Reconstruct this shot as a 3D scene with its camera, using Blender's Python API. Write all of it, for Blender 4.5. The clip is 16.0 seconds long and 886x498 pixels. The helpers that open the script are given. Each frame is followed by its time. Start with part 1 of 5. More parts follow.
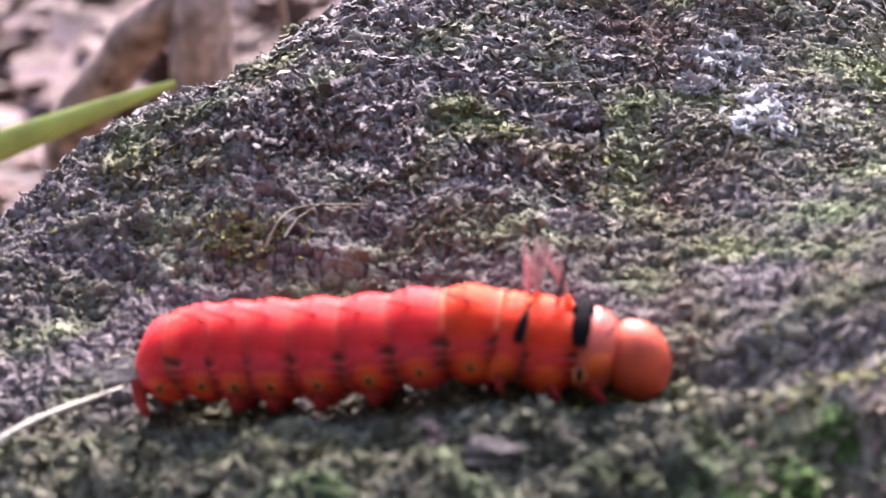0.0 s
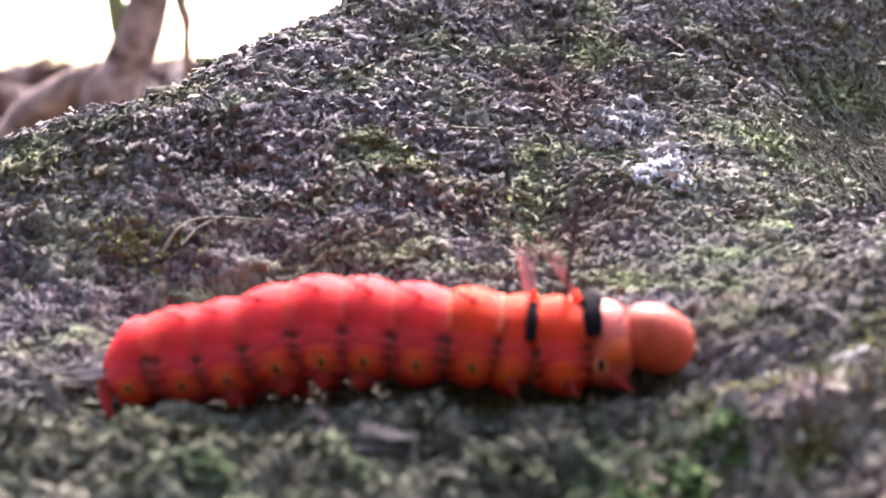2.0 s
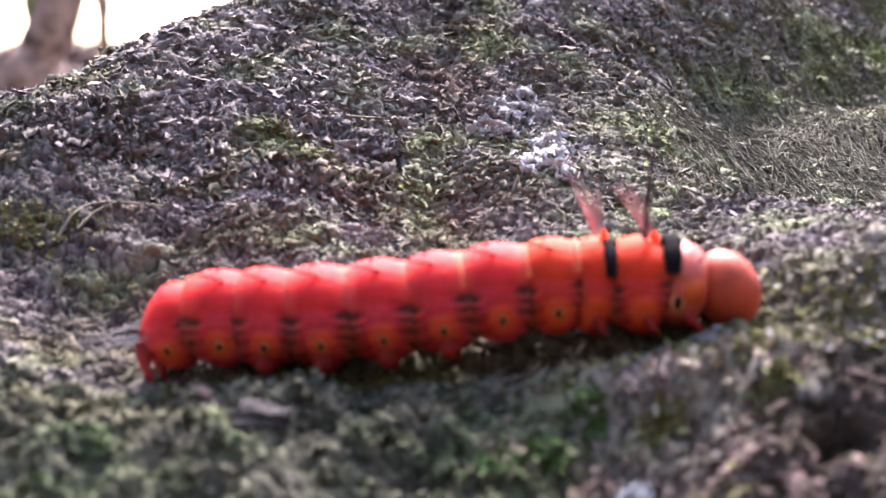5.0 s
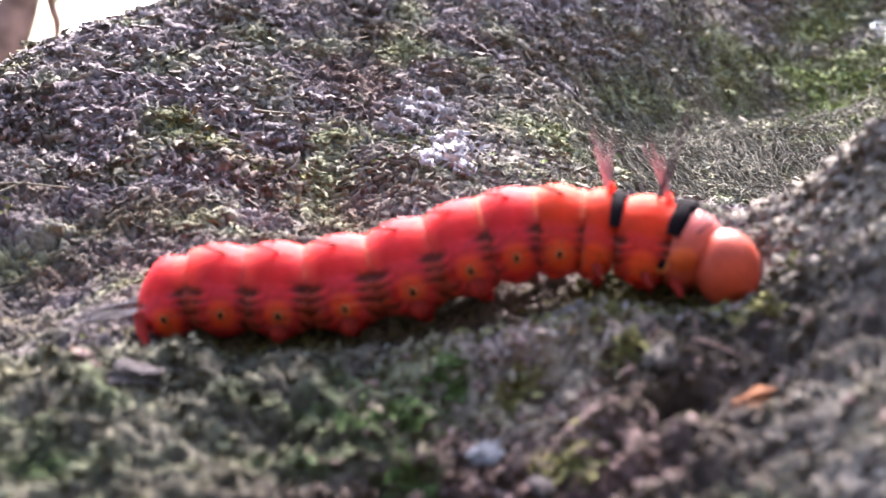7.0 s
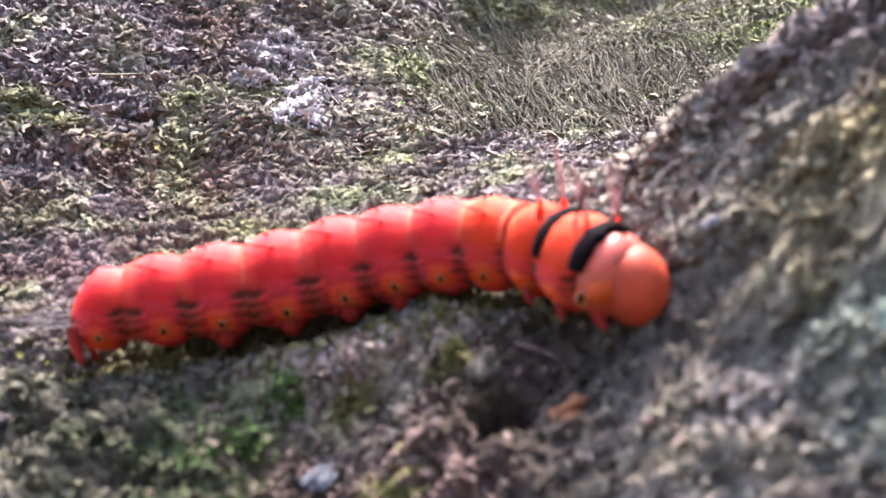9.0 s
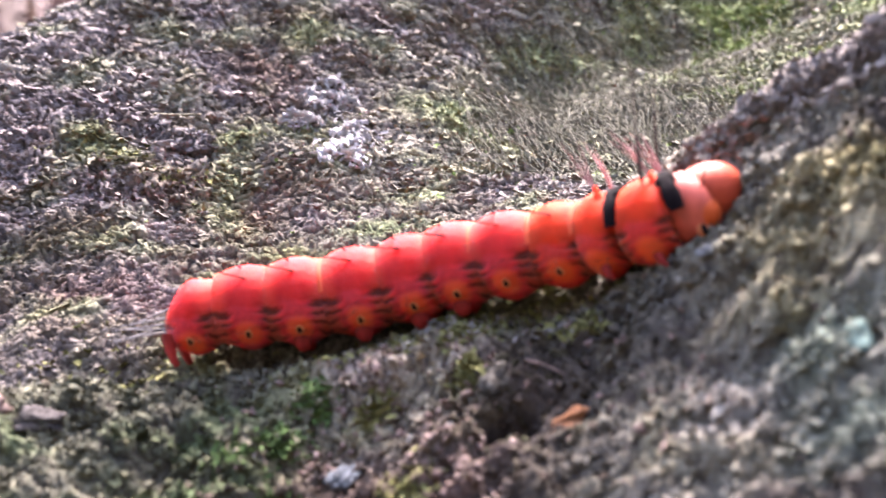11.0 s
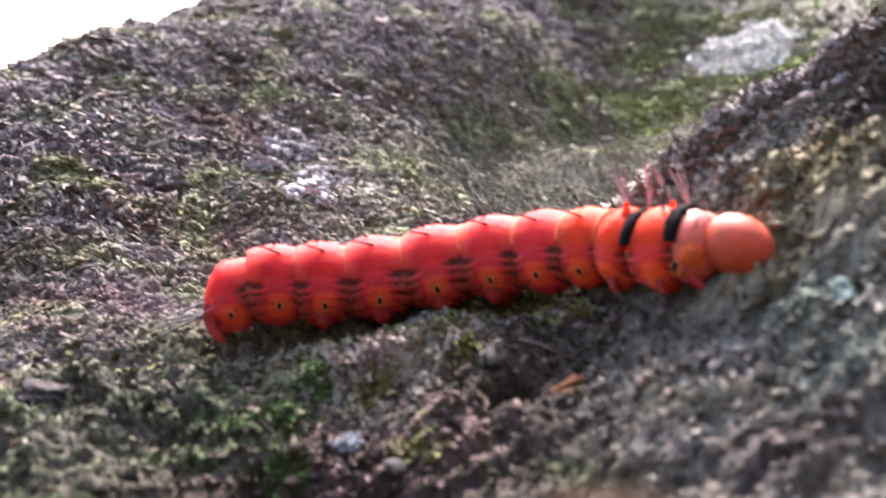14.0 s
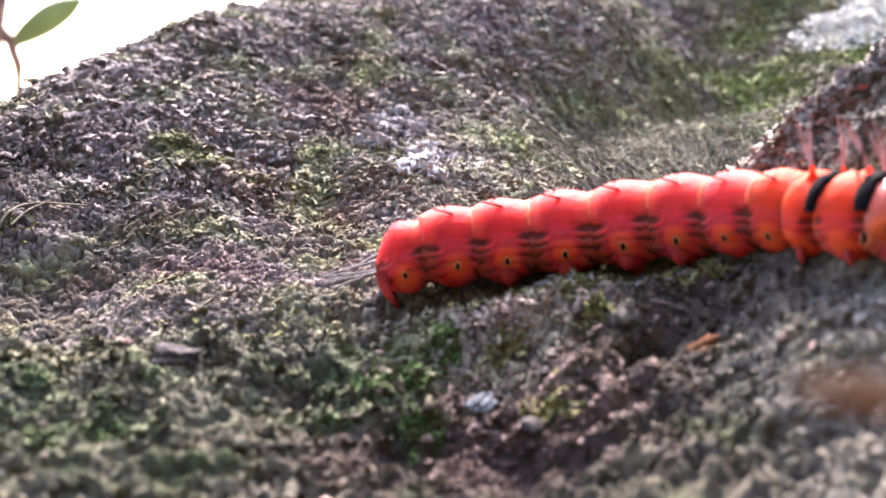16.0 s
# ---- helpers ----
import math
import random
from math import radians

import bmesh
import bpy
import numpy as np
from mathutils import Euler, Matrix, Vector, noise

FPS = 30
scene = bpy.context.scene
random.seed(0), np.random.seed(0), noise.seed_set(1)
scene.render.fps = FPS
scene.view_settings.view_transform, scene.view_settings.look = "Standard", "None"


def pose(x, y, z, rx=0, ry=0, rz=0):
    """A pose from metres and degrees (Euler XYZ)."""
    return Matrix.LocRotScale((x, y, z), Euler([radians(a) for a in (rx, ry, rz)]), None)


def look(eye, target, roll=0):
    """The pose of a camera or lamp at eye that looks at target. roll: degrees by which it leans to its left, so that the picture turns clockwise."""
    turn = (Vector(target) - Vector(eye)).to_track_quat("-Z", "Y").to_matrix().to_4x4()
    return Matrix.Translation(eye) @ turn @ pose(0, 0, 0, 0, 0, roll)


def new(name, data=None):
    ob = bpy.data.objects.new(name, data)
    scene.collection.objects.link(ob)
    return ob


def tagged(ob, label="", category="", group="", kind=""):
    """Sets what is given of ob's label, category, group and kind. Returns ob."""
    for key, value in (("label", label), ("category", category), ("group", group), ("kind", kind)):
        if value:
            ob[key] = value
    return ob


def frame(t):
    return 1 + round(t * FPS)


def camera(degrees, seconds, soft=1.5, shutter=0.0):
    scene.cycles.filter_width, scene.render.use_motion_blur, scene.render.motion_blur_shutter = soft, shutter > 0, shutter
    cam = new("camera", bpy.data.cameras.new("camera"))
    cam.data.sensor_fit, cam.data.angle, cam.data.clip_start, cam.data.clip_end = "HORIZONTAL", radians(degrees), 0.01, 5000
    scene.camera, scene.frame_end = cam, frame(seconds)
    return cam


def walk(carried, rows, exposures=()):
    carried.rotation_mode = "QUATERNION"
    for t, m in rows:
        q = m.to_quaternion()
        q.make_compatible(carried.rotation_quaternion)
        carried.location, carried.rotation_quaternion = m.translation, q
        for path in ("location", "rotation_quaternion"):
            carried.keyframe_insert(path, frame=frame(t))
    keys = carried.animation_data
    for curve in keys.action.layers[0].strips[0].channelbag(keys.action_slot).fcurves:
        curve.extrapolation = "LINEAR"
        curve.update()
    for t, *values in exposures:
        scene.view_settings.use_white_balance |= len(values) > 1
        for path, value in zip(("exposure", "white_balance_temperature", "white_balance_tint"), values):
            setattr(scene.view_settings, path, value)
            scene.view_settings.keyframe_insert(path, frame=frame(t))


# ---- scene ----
# the camera's path: seconds, eye, target, roll
PATH = [
    (0, (-0.00784, -0.09005, 0.02201), (-0.02226, -0.00392, 0.00026), -6.99),
    (0.5, (-0.00848, -0.09010, 0.02013), (-0.02099, -0.00342, -0.00061), -5.86),
    (1, (-0.00901, -0.09033, 0.01725), (-0.01819, -0.00257, -0.00047), -3.97),
    (1.5, (-0.00950, -0.09108, 0.01465), (-0.01748, -0.00266, -0.00017), -2.36),
    (2, (-0.00894, -0.09148, 0.01377), (-0.01552, -0.00261, 0.00121), -1.87),
    (2.5, (-0.00931, -0.09123, 0.01167), (-0.01357, -0.00183, 0.00213), -0.56),
    (3, (-0.00998, -0.09029, 0.00940), (-0.01055, -0.00078, 0.00003), 0.55),
    (3.5, (-0.00985, -0.09022, 0.00990), (-0.00948, -0.00107, -0.00241), 0.50),
    (3.7, (-0.01003, -0.09051, 0.01010), (-0.00923, -0.00129, -0.00169), 0.51),
    (6, (-0.00254, -0.09679, 0.01603), (-0.00628, -0.00805, 0.00148), -2.40),
    (6.5, (-0.00219, -0.09669, 0.01280), (-0.00311, -0.00777, -0.00109), -0.66),
    (7, (0.00002, -0.09866, 0.01058), (-0.00010, -0.00931, -0.00025), 0.05),
    (7.5, (0.00200, -0.09906, 0.01521), (0.00116, -0.01020, 0.00091), -1.62),
    (8, (0.00571, -0.09722, 0.02326), (0.00680, -0.00936, 0.00381), -3.97),
    (8.5, (0.00776, -0.09722, 0.02445), (0.00897, -0.01052, 0.00031), -4.94),
    (8.7, (0.00843, -0.09715, 0.02362), (0.00958, -0.01084, -0.00186), -4.93),
    (10.8, (0.01074, -0.10302, 0.02328), (0.00932, -0.01587, 0.00085), -4.17),
    (11, (0.01153, -0.10478, 0.02309), (0.00879, -0.01735, 0.00188), -4.26),
    (11.5, (0.01313, -0.10866, 0.02084), (0.00647, -0.02113, 0.00098), -4.17),
    (12, (0.01331, -0.11142, 0.01683), (0.00510, -0.02284, 0.00315), -2.81),
    (12.5, (0.01163, -0.10972, 0.01487), (0.00609, -0.02045, 0.00489), -1.30),
    (13, (0.00900, -0.11001, 0.01287), (0.00496, -0.02040, 0.00544), -1.18),
    (13.5, (0.00267, -0.10941, 0.01372), (0.00375, -0.01966, 0.00714), -0.90),
    (14, (0.00071, -0.11201, 0.01210), (0.00918, -0.02291, 0.00264), -1.51),
    (14.5, (0.00114, -0.11410, 0.01515), (0.01099, -0.02531, 0.00424), -1.81),
    (15, (0.00102, -0.11218, 0.01104), (0.00785, -0.02305, 0.00060), -2.05),
    (15.5, (-0.00254, -0.11184, 0.01028), (0.00251, -0.02251, 0.00057), -2.24),
    (16, (-0.00334, -0.11142, 0.00923), (0.00058, -0.02194, 0.00037), -2.40),
]
cam = camera(37, 16.0, shutter=0.5)
walk(cam, [(t, look(eye, target, roll)) for t, eye, target, roll in PATH],
     exposures=[(t, v + 0.45, k - 10, 18) for t, v, k in ((0, 2.53, 6380), (2, 2.62, 6400), (3.5, 2.63, 6400), (6, 2.60, 6420), (6.5, 2.78, 6440), (7, 2.84, 6450), (8, 2.72, 6520), (8.5, 2.77, 6600), (11, 3.02, 6720), (12.5, 2.89, 6620), (13.5, 2.66, 6650), (14, 2.70, 6700), (15, 2.94, 6800), (16, 2.96, 6750))])
cam.data.dof.use_dof = True
cam.data.dof.focus_distance = 0.108
cam.data.dof.aperture_fstop = 43.0

# ---- world and light: bright overcast daylight through trees ----
world = bpy.data.worlds.new("sky")
scene.world = world
world.use_nodes = True
wn, wl = world.node_tree.nodes, world.node_tree.links
sky = wn.new("ShaderNodeTexSky")
sky.sky_type = "NISHITA"
sky.sun_disc = False
sky.sun_elevation, sky.sun_rotation = radians(48), radians(6)
sky.air_density, sky.dust_density, sky.ozone_density = 1.0, 2.5, 0.6
wl.new(sky.outputs[0], wn["Background"].inputs[0])
wn["Background"].inputs[1].default_value = 0.155
sun_data = bpy.data.lights.new("sun", "SUN")
sun_data.energy, sun_data.angle, sun_data.color = 3.2, radians(20), (1.0, 0.97, 0.95)
sun = new("sun", sun_data)
sun.matrix_world = look((0.3, 2.7, 3.0), (0, 0, 0))

# ---- frame of the leaning log: centimetres to metres, tipped back ----
LEAN = pose(0, 0, 0, 13.0, 0, 0)
LEAN_NP = np.array(LEAN.to_3x3())


def to_world(v):
    return (np.asarray(v, float) * 0.01) @ LEAN_NP.T


# ---- materials ----
def material(name, rough=0.8, spec=0.3):
    m = bpy.data.materials.new(name)
    m.use_nodes = True
    b = m.node_tree.nodes["Principled BSDF"]
    b.inputs["Roughness"].default_value = rough
    b.inputs["Specular IOR Level"].default_value = spec
    return m, m.node_tree.nodes, m.node_tree.links, b


def ramp(nodes, stops):
    r = nodes.new("ShaderNodeValToRGB")
    while len(r.color_ramp.elements) < len(stops):
        r.color_ramp.elements.new(0.5)
    for e, (p, c) in zip(r.color_ramp.elements, stops):
        e.position, e.color = p, (*c, 1)
    return r


def noise_tex(nodes, links, scale, detail=4, rough=0.6, coord=None):
    n = nodes.new("ShaderNodeTexNoise")
    n.inputs["Scale"].default_value = scale
    n.inputs["Detail"].default_value = detail
    n.inputs["Roughness"].default_value = rough
    c = coord or nodes.new("ShaderNodeTexCoord")
    links.new(c.outputs["Object"], n.inputs["Vector"])
    return n


def mix(nodes, links, fac, a, b, mode="MIX"):
    n = nodes.new("ShaderNodeMix")
    n.data_type, n.blend_type = "RGBA", mode
    for value, slot in ((fac, 0), (a, 6), (b, 7)):
        if hasattr(value, "is_linked"):
            links.new(value, n.inputs[slot])
        elif isinstance(value, (int, float)):
            n.inputs[slot].default_value = value
        else:
            n.inputs[slot].default_value = (*value, 1)
    return n.outputs[2]


def grain_material(name, stops, scale, rough=0.85, spec=0.2, tint=None, tint_two=None, tint_scale=60.0, bump=0.35, island=True):
    """Colour by island (or noise) over a ramp, with a slow stain and a fine bump."""
    m, n, l, b = material(name, rough, spec)
    fine = noise_tex(n, l, scale * 2.2, 5, 0.75)
    r = ramp(n, stops)
    if island:
        g = n.new("ShaderNodeNewGeometry")
        mx = n.new("ShaderNodeMath")
        mx.operation = "MULTIPLY_ADD"
        l.new(fine.outputs[0], mx.inputs[0])
        mx.inputs[1].default_value = 0.6
        half = n.new("ShaderNodeMath")
        half.operation = "MULTIPLY_ADD"
        l.new(g.outputs["Random Per Island"], half.inputs[0])
        half.inputs[1].default_value, half.inputs[2].default_value = 0.25, 0.12
        l.new(half.outputs[0], mx.inputs[2])
        l.new(mx.outputs[0], r.inputs[0])
    else:
        l.new(fine.outputs[0], r.inputs[0])
    colour = r.outputs[0]
    if tint:
        slow = noise_tex(n, l, tint_scale, 3, 0.6)
        mask = ramp(n, [(0.45, (0, 0, 0)), (0.62, (1, 1, 1))])
        l.new(slow.outputs[0], mask.inputs[0])
        colour = mix(n, l, mask.outputs[0], colour, tint, "MIX")
    if tint_two:
        mask = ramp(n, [(0.50, (0, 0, 0)), (0.66, (0.8, 0.8, 0.8))])
        l.new(noise_tex(n, l, tint_scale * 1.4, 3, 0.6).outputs[0], mask.inputs[0])
        colour = mix(n, l, mask.outputs[0], colour, tint_two, "MIX")
    l.new(colour, b.inputs["Base Color"])
    if bump:
        bn = n.new("ShaderNodeBump")
        bn.inputs["Strength"].default_value = bump
        bn.inputs["Distance"].default_value = 0.00035
        l.new(noise_tex(n, l, 2600, 4, 0.7).outputs[0], bn.inputs["Height"])
        l.new(bn.outputs[0], b.inputs["Normal"])
    return m


def growth_material():
    """Crust of lichen and moss: its colour is stored on the mesh, broken up by grain at two scales and by piece."""
    m, n, l, b = material("crust", 0.92, 0.10)
    a = n.new("ShaderNodeAttribute")
    a.attribute_name = "growth"
    fine = ramp(n, [(0.28, (0.50, 0.48, 0.48)), (0.5, (0.96, 0.96, 0.96)), (0.72, (1.42, 1.40, 1.38))])
    l.new(noise_tex(n, l, 1500, 5, 0.7).outputs[0], fine.inputs[0])
    coarse = ramp(n, [(0.3, (0.72, 0.70, 0.72)), (0.7, (1.28, 1.26, 1.20))])
    l.new(noise_tex(n, l, 330, 3, 0.6).outputs[0], coarse.inputs[0])
    g = n.new("ShaderNodeNewGeometry")
    piece = ramp(n, [(0.0, (0.72, 0.72, 0.73)), (1.0, (1.28, 1.27, 1.25))])
    l.new(g.outputs["Random Per Island"], piece.inputs[0])
    c = mix(n, l, 1.0, a.outputs["Color"], fine.outputs[0], "MULTIPLY")
    c = mix(n, l, 1.0, c, coarse.outputs[0], "MULTIPLY")
    l.new(mix(n, l, 1.0, c, piece.outputs[0], "MULTIPLY"), b.inputs["Base Color"])
    bn = n.new("ShaderNodeBump")
    bn.inputs["Strength"].default_value, bn.inputs["Distance"].default_value = 0.8, 0.00030
    l.new(noise_tex(n, l, 2400, 5, 0.7).outputs[0], bn.inputs["Height"])
    l.new(bn.outputs[0], b.inputs["Normal"])
    return m


GROWTH = growth_material()
BARK_CREST = grain_material("crest_bark", [(0.1, (0.040, 0.031, 0.030)), (0.5, (0.140, 0.112, 0.106)), (0.9, (0.27, 0.232, 0.22))],
                            500, spec=0.06, tint=(0.160, 0.136, 0.112), tint_scale=60)
LICHEN_GREY = grain_material("grey_lichen", [(0.1, (0.040, 0.031, 0.029)), (0.5, (0.180, 0.158, 0.150)), (0.8, (0.27, 0.245, 0.235)), (1.0, (0.36, 0.33, 0.32))],
                             450, spec=0.06, tint=(0.150, 0.120, 0.105), tint_two=(0.150, 0.145, 0.090), tint_scale=55)
MOSS_DEEP = grain_material("deep_green_moss", [(0.1, (0.016, 0.024, 0.010)), (0.5, (0.060, 0.095, 0.032)), (0.95, (0.15, 0.20, 0.085))], 650, spec=0.06)
MOSS_YELLOW = grain_material("yellow_moss", [(0.1, (0.045, 0.037, 0.011)), (0.5, (0.140, 0.130, 0.052)), (0.95, (0.25, 0.235, 0.110))], 600, spec=0.06)
GRIT = grain_material("brown_grit", [(0.1, (0.018, 0.012, 0.011)), (0.5, (0.046, 0.032, 0.028)), (0.7, (0.076, 0.052, 0.047)), (1.0, (0.140, 0.100, 0.094))],
                      600, rough=0.85, spec=0.06, tint=(0.036, 0.030, 0.019), tint_two=(0.060, 0.058, 0.034), tint_scale=90)
MOSS_LUSH = grain_material("lush_moss", [(0.1, (0.040, 0.043, 0.016)), (0.5, (0.150, 0.205, 0.060)), (0.95, (0.30, 0.38, 0.13))], 700)
FIBRE = grain_material("dead_fibre", [(0.1, (0.05, 0.042, 0.030)), (0.6, (0.145, 0.125, 0.090)), (1.0, (0.24, 0.21, 0.165))], 500)


# ---- the lie of the bark ----
BUMPS = [
    (3.9, 4.5, 1.40, -1.07),
    (2.3, -1.7, 1.40, 0.51),
    (-3.3, 1.3, 1.40, 0.59),
    (1.8, 2.7, 0.55, -0.47),
    (1.0, 4.0, 0.90, 0.26),
    (4.5, -1.0, 0.55, 0.88),
    (-2.9, -1.0, 0.55, -0.36),
    (6.5, 6.5, 1.40, -0.42),
    (2.5, 1.5, 1.40, -0.30),
    (-4.8, 2.6, 0.90, -0.50),
    (2.4, 4.5, 0.55, 0.41),
    (2.9, 3.6, 0.55, -0.35),
    (0.0, -4.5, 0.90, -0.31),
    (-2.1, 3.4, 0.55, 0.20),
    (-3.0, 5.5, 0.90, -0.36),
    (-5.2, 1.0, 0.90, 0.30),
]


# smaller swellings and dips: x, y, reach, height
DENTS = [
    (1.62, -3.16, 0.24, -0.12), (0.22, -3.17, 0.30, -0.14), (0.75, -3.12, 0.25, -0.08), (1.65, -2.40, 0.28, -0.18),
    (-0.05, 0.75, 0.35, 0.12), (-1.59, 1.02, 0.45, -0.12), (2.86, -1.48, 0.32, 0.18), (-3.17, -0.18, 0.32, 0.12),
    (-3.07, 0.40, 0.40, -0.13), (-0.89, 0.34, 0.32, -0.12),
]


def soft_plus(t, k):
    return k * np.logaddexp(0, t / k)


def step(t, k):
    return 1 / (1 + np.exp(-np.clip(t / k, -60, 60)))


def lie(x, y):
    """Height of the log in centimetres: a back rising away, a root on one side with a sharp crest, a hollow behind it."""
    z = 0.30 * soft_plus(y - 0.2, 0.5)
    z = z + 0.9 * soft_plus(x - 1.9, 0.3) * step(-1.45 - y, 0.16) * (1 + 0.12 * (y + 2))
    for a, b, q, v in BUMPS:
        z = z + v * np.exp(-((x - a) ** 2 + (y - b) ** 2) / (2 * q * q))
    for a, b, q, v in DENTS:
        z = z + v * np.exp(-((x - a) ** 2 + (y - b) ** 2) / (2 * q * q))
    # the far flank falls away
    beyond = 0.668 * (y - 0.3) - 0.744 * (x + 5.2) - 0.30
    return z - 1.15 * soft_plus(beyond, 0.14) - 0.15 * np.maximum(beyond, 0) ** 2


def hashed(ix, iy, seed):
    h = (ix.astype(np.int64) * 374761393 + iy.astype(np.int64) * 668265263 + seed * 2147483647) & 0xFFFFFFFF
    h = ((h ^ (h >> 13)) * 1274126177) & 0xFFFFFFFF
    return ((h ^ (h >> 16)) & 0xFFFF) / 65535.0


def value_noise(x, y, seed):
    ix, iy = np.floor(x), np.floor(y)
    fx, fy = x - ix, y - iy
    fx, fy = fx * fx * (3 - 2 * fx), fy * fy * (3 - 2 * fy)
    a, b = hashed(ix, iy, seed), hashed(ix + 1, iy, seed)
    c, d = hashed(ix, iy + 1, seed), hashed(ix + 1, iy + 1, seed)
    return (a + (b - a) * fx) * (1 - fy) + (c + (d - c) * fx) * fy - 0.5


def gradient_noise(x, y, seed):
    """Smooth noise without the cells' squares, about -0.7 to 0.7."""
    ix, iy = np.floor(x), np.floor(y)
    fx, fy = x - ix, y - iy
    out = []
    for dy in (0, 1):
        for dx in (0, 1):
            a = hashed(ix + dx, iy + dy, seed) * 6.2832
            out.append(np.cos(a) * (fx - dx) + np.sin(a) * (fy - dy))
    u, v = fx * fx * fx * (fx * (fx * 6 - 15) + 10), fy * fy * fy * (fy * (fy * 6 - 15) + 10)
    return (out[0] * (1 - u) + out[1] * u) * (1 - v) + (out[2] * (1 - u) + out[3] * u) * v


def billow(x, y, seed):
    """Rounded swellings parted by sharp creases, 0 to 1."""
    return np.clip(1.7 * np.abs(gradient_noise(x, y, seed)), 0, 1)


def plates(x, y, seed):
    """Small curled plates, each tilted its own way, dished in the middle and parted by gaps: 0 to about 1."""
    ix, iy = np.floor(x), np.floor(y)
    best, second = np.full(np.shape(x), 9.0), np.full(np.shape(x), 9.0)
    height = np.zeros(np.shape(x))
    for dy in (-1, 0, 1):
        for dx in (-1, 0, 1):
            cx, cy = ix + dx, iy + dy
            a, b, c = hashed(cx, cy, seed), hashed(cx, cy, seed + 1), hashed(cx, cy, seed + 2)
            ex, ey = x - cx - 0.1 - 0.8 * a, y - cy - 0.1 - 0.8 * b
            d = ex * ex + ey * ey
            turn = 6.2832 * (a + b)
            h = 0.25 + 0.45 * c + 0.55 * (np.cos(turn) * ex + np.sin(turn) * ey) + 0.45 * d
            nearer = d < best
            second = np.where(nearer, best, np.minimum(second, d))
            height = np.where(nearer, h, height)
            best = np.where(nearer, d, best)
    gap = np.clip((np.sqrt(second) - np.sqrt(best)) / 0.30, 0, 1)
    return np.clip(height, 0, 1.2) * gap ** 0.6


def near_side(x, y):
    """1 on the root and on the near slope, 0 on the log's back."""
    on_root = step(x - 1.9, 0.15) * step(-1.3 - y, 0.12)
    return np.maximum(on_root, step(-2.15 + 0.12 * np.sin(3 * x) - y, 0.15))


def thallus(x, y):
    """The crust that grows on the bark, 0 in its creases to 1: crinkled lobes drawn out along the log, round cushions on the near side."""
    ux, uy = x + 0.09 * gradient_noise(x * 3.5, y * 4, 61), y + 0.075 * gradient_noise(x * 3.5, y * 4, 62)
    ux, uy = ux + 0.040 * gradient_noise(x * 11, y * 11, 63), uy + 0.040 * gradient_noise(x * 11, y * 11, 64)
    fx, fy = ux + 0.014 * gradient_noise(x * 34, y * 34, 74), uy + 0.014 * gradient_noise(x * 34, y * 34, 75)
    lobes = 0.60 * plates(fx * 8, fy * 10.5, 80) + 0.38 * plates(fx * 16 + 3, fy * 20, 84) + 0.10 * billow(ux * 40, uy * 46, 67)
    cushions = 0.44 * billow(ux * 4.6, uy * 5.4, 68) ** 0.7 + 0.32 * plates(fx * 13, fy * 15, 87) + 0.26 * billow(ux * 17, uy * 19, 69) ** 0.8 + 0.16 * billow(ux * 36, uy * 40, 70)
    k = near_side(x, y)
    return lobes * (1 - k) + cushions * k


def relief(x, y):
    """Lumps, crust and pits on the bark, in centimetres."""
    wx = x + 0.25 * value_noise(x * 1.6, y * 1.6, 3)
    wy = y + 0.25 * value_noise(x * 1.6, y * 1.6, 4)
    z = 0.16 * value_noise(wx * 1.1, wy * 1.3, 5) + 0.05 * gradient_noise(wx * 2.6, wy * 3.1, 6)
    z = z + 0.06 * gradient_noise(wx * 3.6, wy * 5.0, 7)
    # coarse lumps and a cracked crest on the root
    on_root = step(x - 2.0, 0.2) * step(-1.2 - y, 0.15)
    trail = 1 - 0.8 * np.exp(-((y + 1.85) / 0.35) ** 2)
    z = z + trail * on_root * (0.30 * value_noise(wx * 1.5, wy * 1.9, 10) + 0.20 * gradient_noise(wx * 3.3, wy * 4.2, 11))
    on_front = step(-2.25 - y, 0.12) * (1 - on_root)
    z = z + on_front * (0.20 * value_noise(wx * 2.4, wy * 3.2, 16) + 0.12 * gradient_noise(wx * 5.2, wy * 6.4, 17))
    # a dark hole in the near slope
    z = z - 0.42 * np.exp(-(((x - 1.24) / 0.15) ** 4 + ((y + 3.16) / 0.13) ** 4))
    crest = y + 1.72 + 0.28 * (x - 2.4) + 0.24 * value_noise(x * 2.5, 0 * x, 12) + 0.10 * value_noise(x * 7, y * 3, 13)
    z = z + step(x - 1.9, 0.15) * (0.13 * np.exp(-((crest - 0.10) / 0.09) ** 2) - 0.16 * np.exp(-((crest + 0.07) / 0.05) ** 2))
    # bark sunk along the crawl to show the belly to camera and deepen shade
    z = z - 0.15 * np.exp(-((y + 2.02) / 0.24) ** 2) * step(2.2 - x, 0.3)
    calm = 1 - 0.6 * step((x - 0.9) - (y - 2.7) * 0.85 - 0.4, 0.25) * step(y - 0.6, 0.3)
    return z + (0.130 + 0.005 * near_side(x, y)) * calm * (thallus(x, y) - 0.35)


def surface(x, y):
    return lie(x, y) + relief(x, y)


def slope_frame(x, y):
    """Unit normal of the smooth lie."""
    e = 0.06
    gx = (lie(x + e, y) - lie(x - e, y)) / (2 * e)
    gy = (lie(x, y + e) - lie(x, y - e)) / (2 * e)
    n = np.stack([-gx, -gy, np.ones_like(gx)], -1)
    return n / np.linalg.norm(n, axis=-1, keepdims=True)


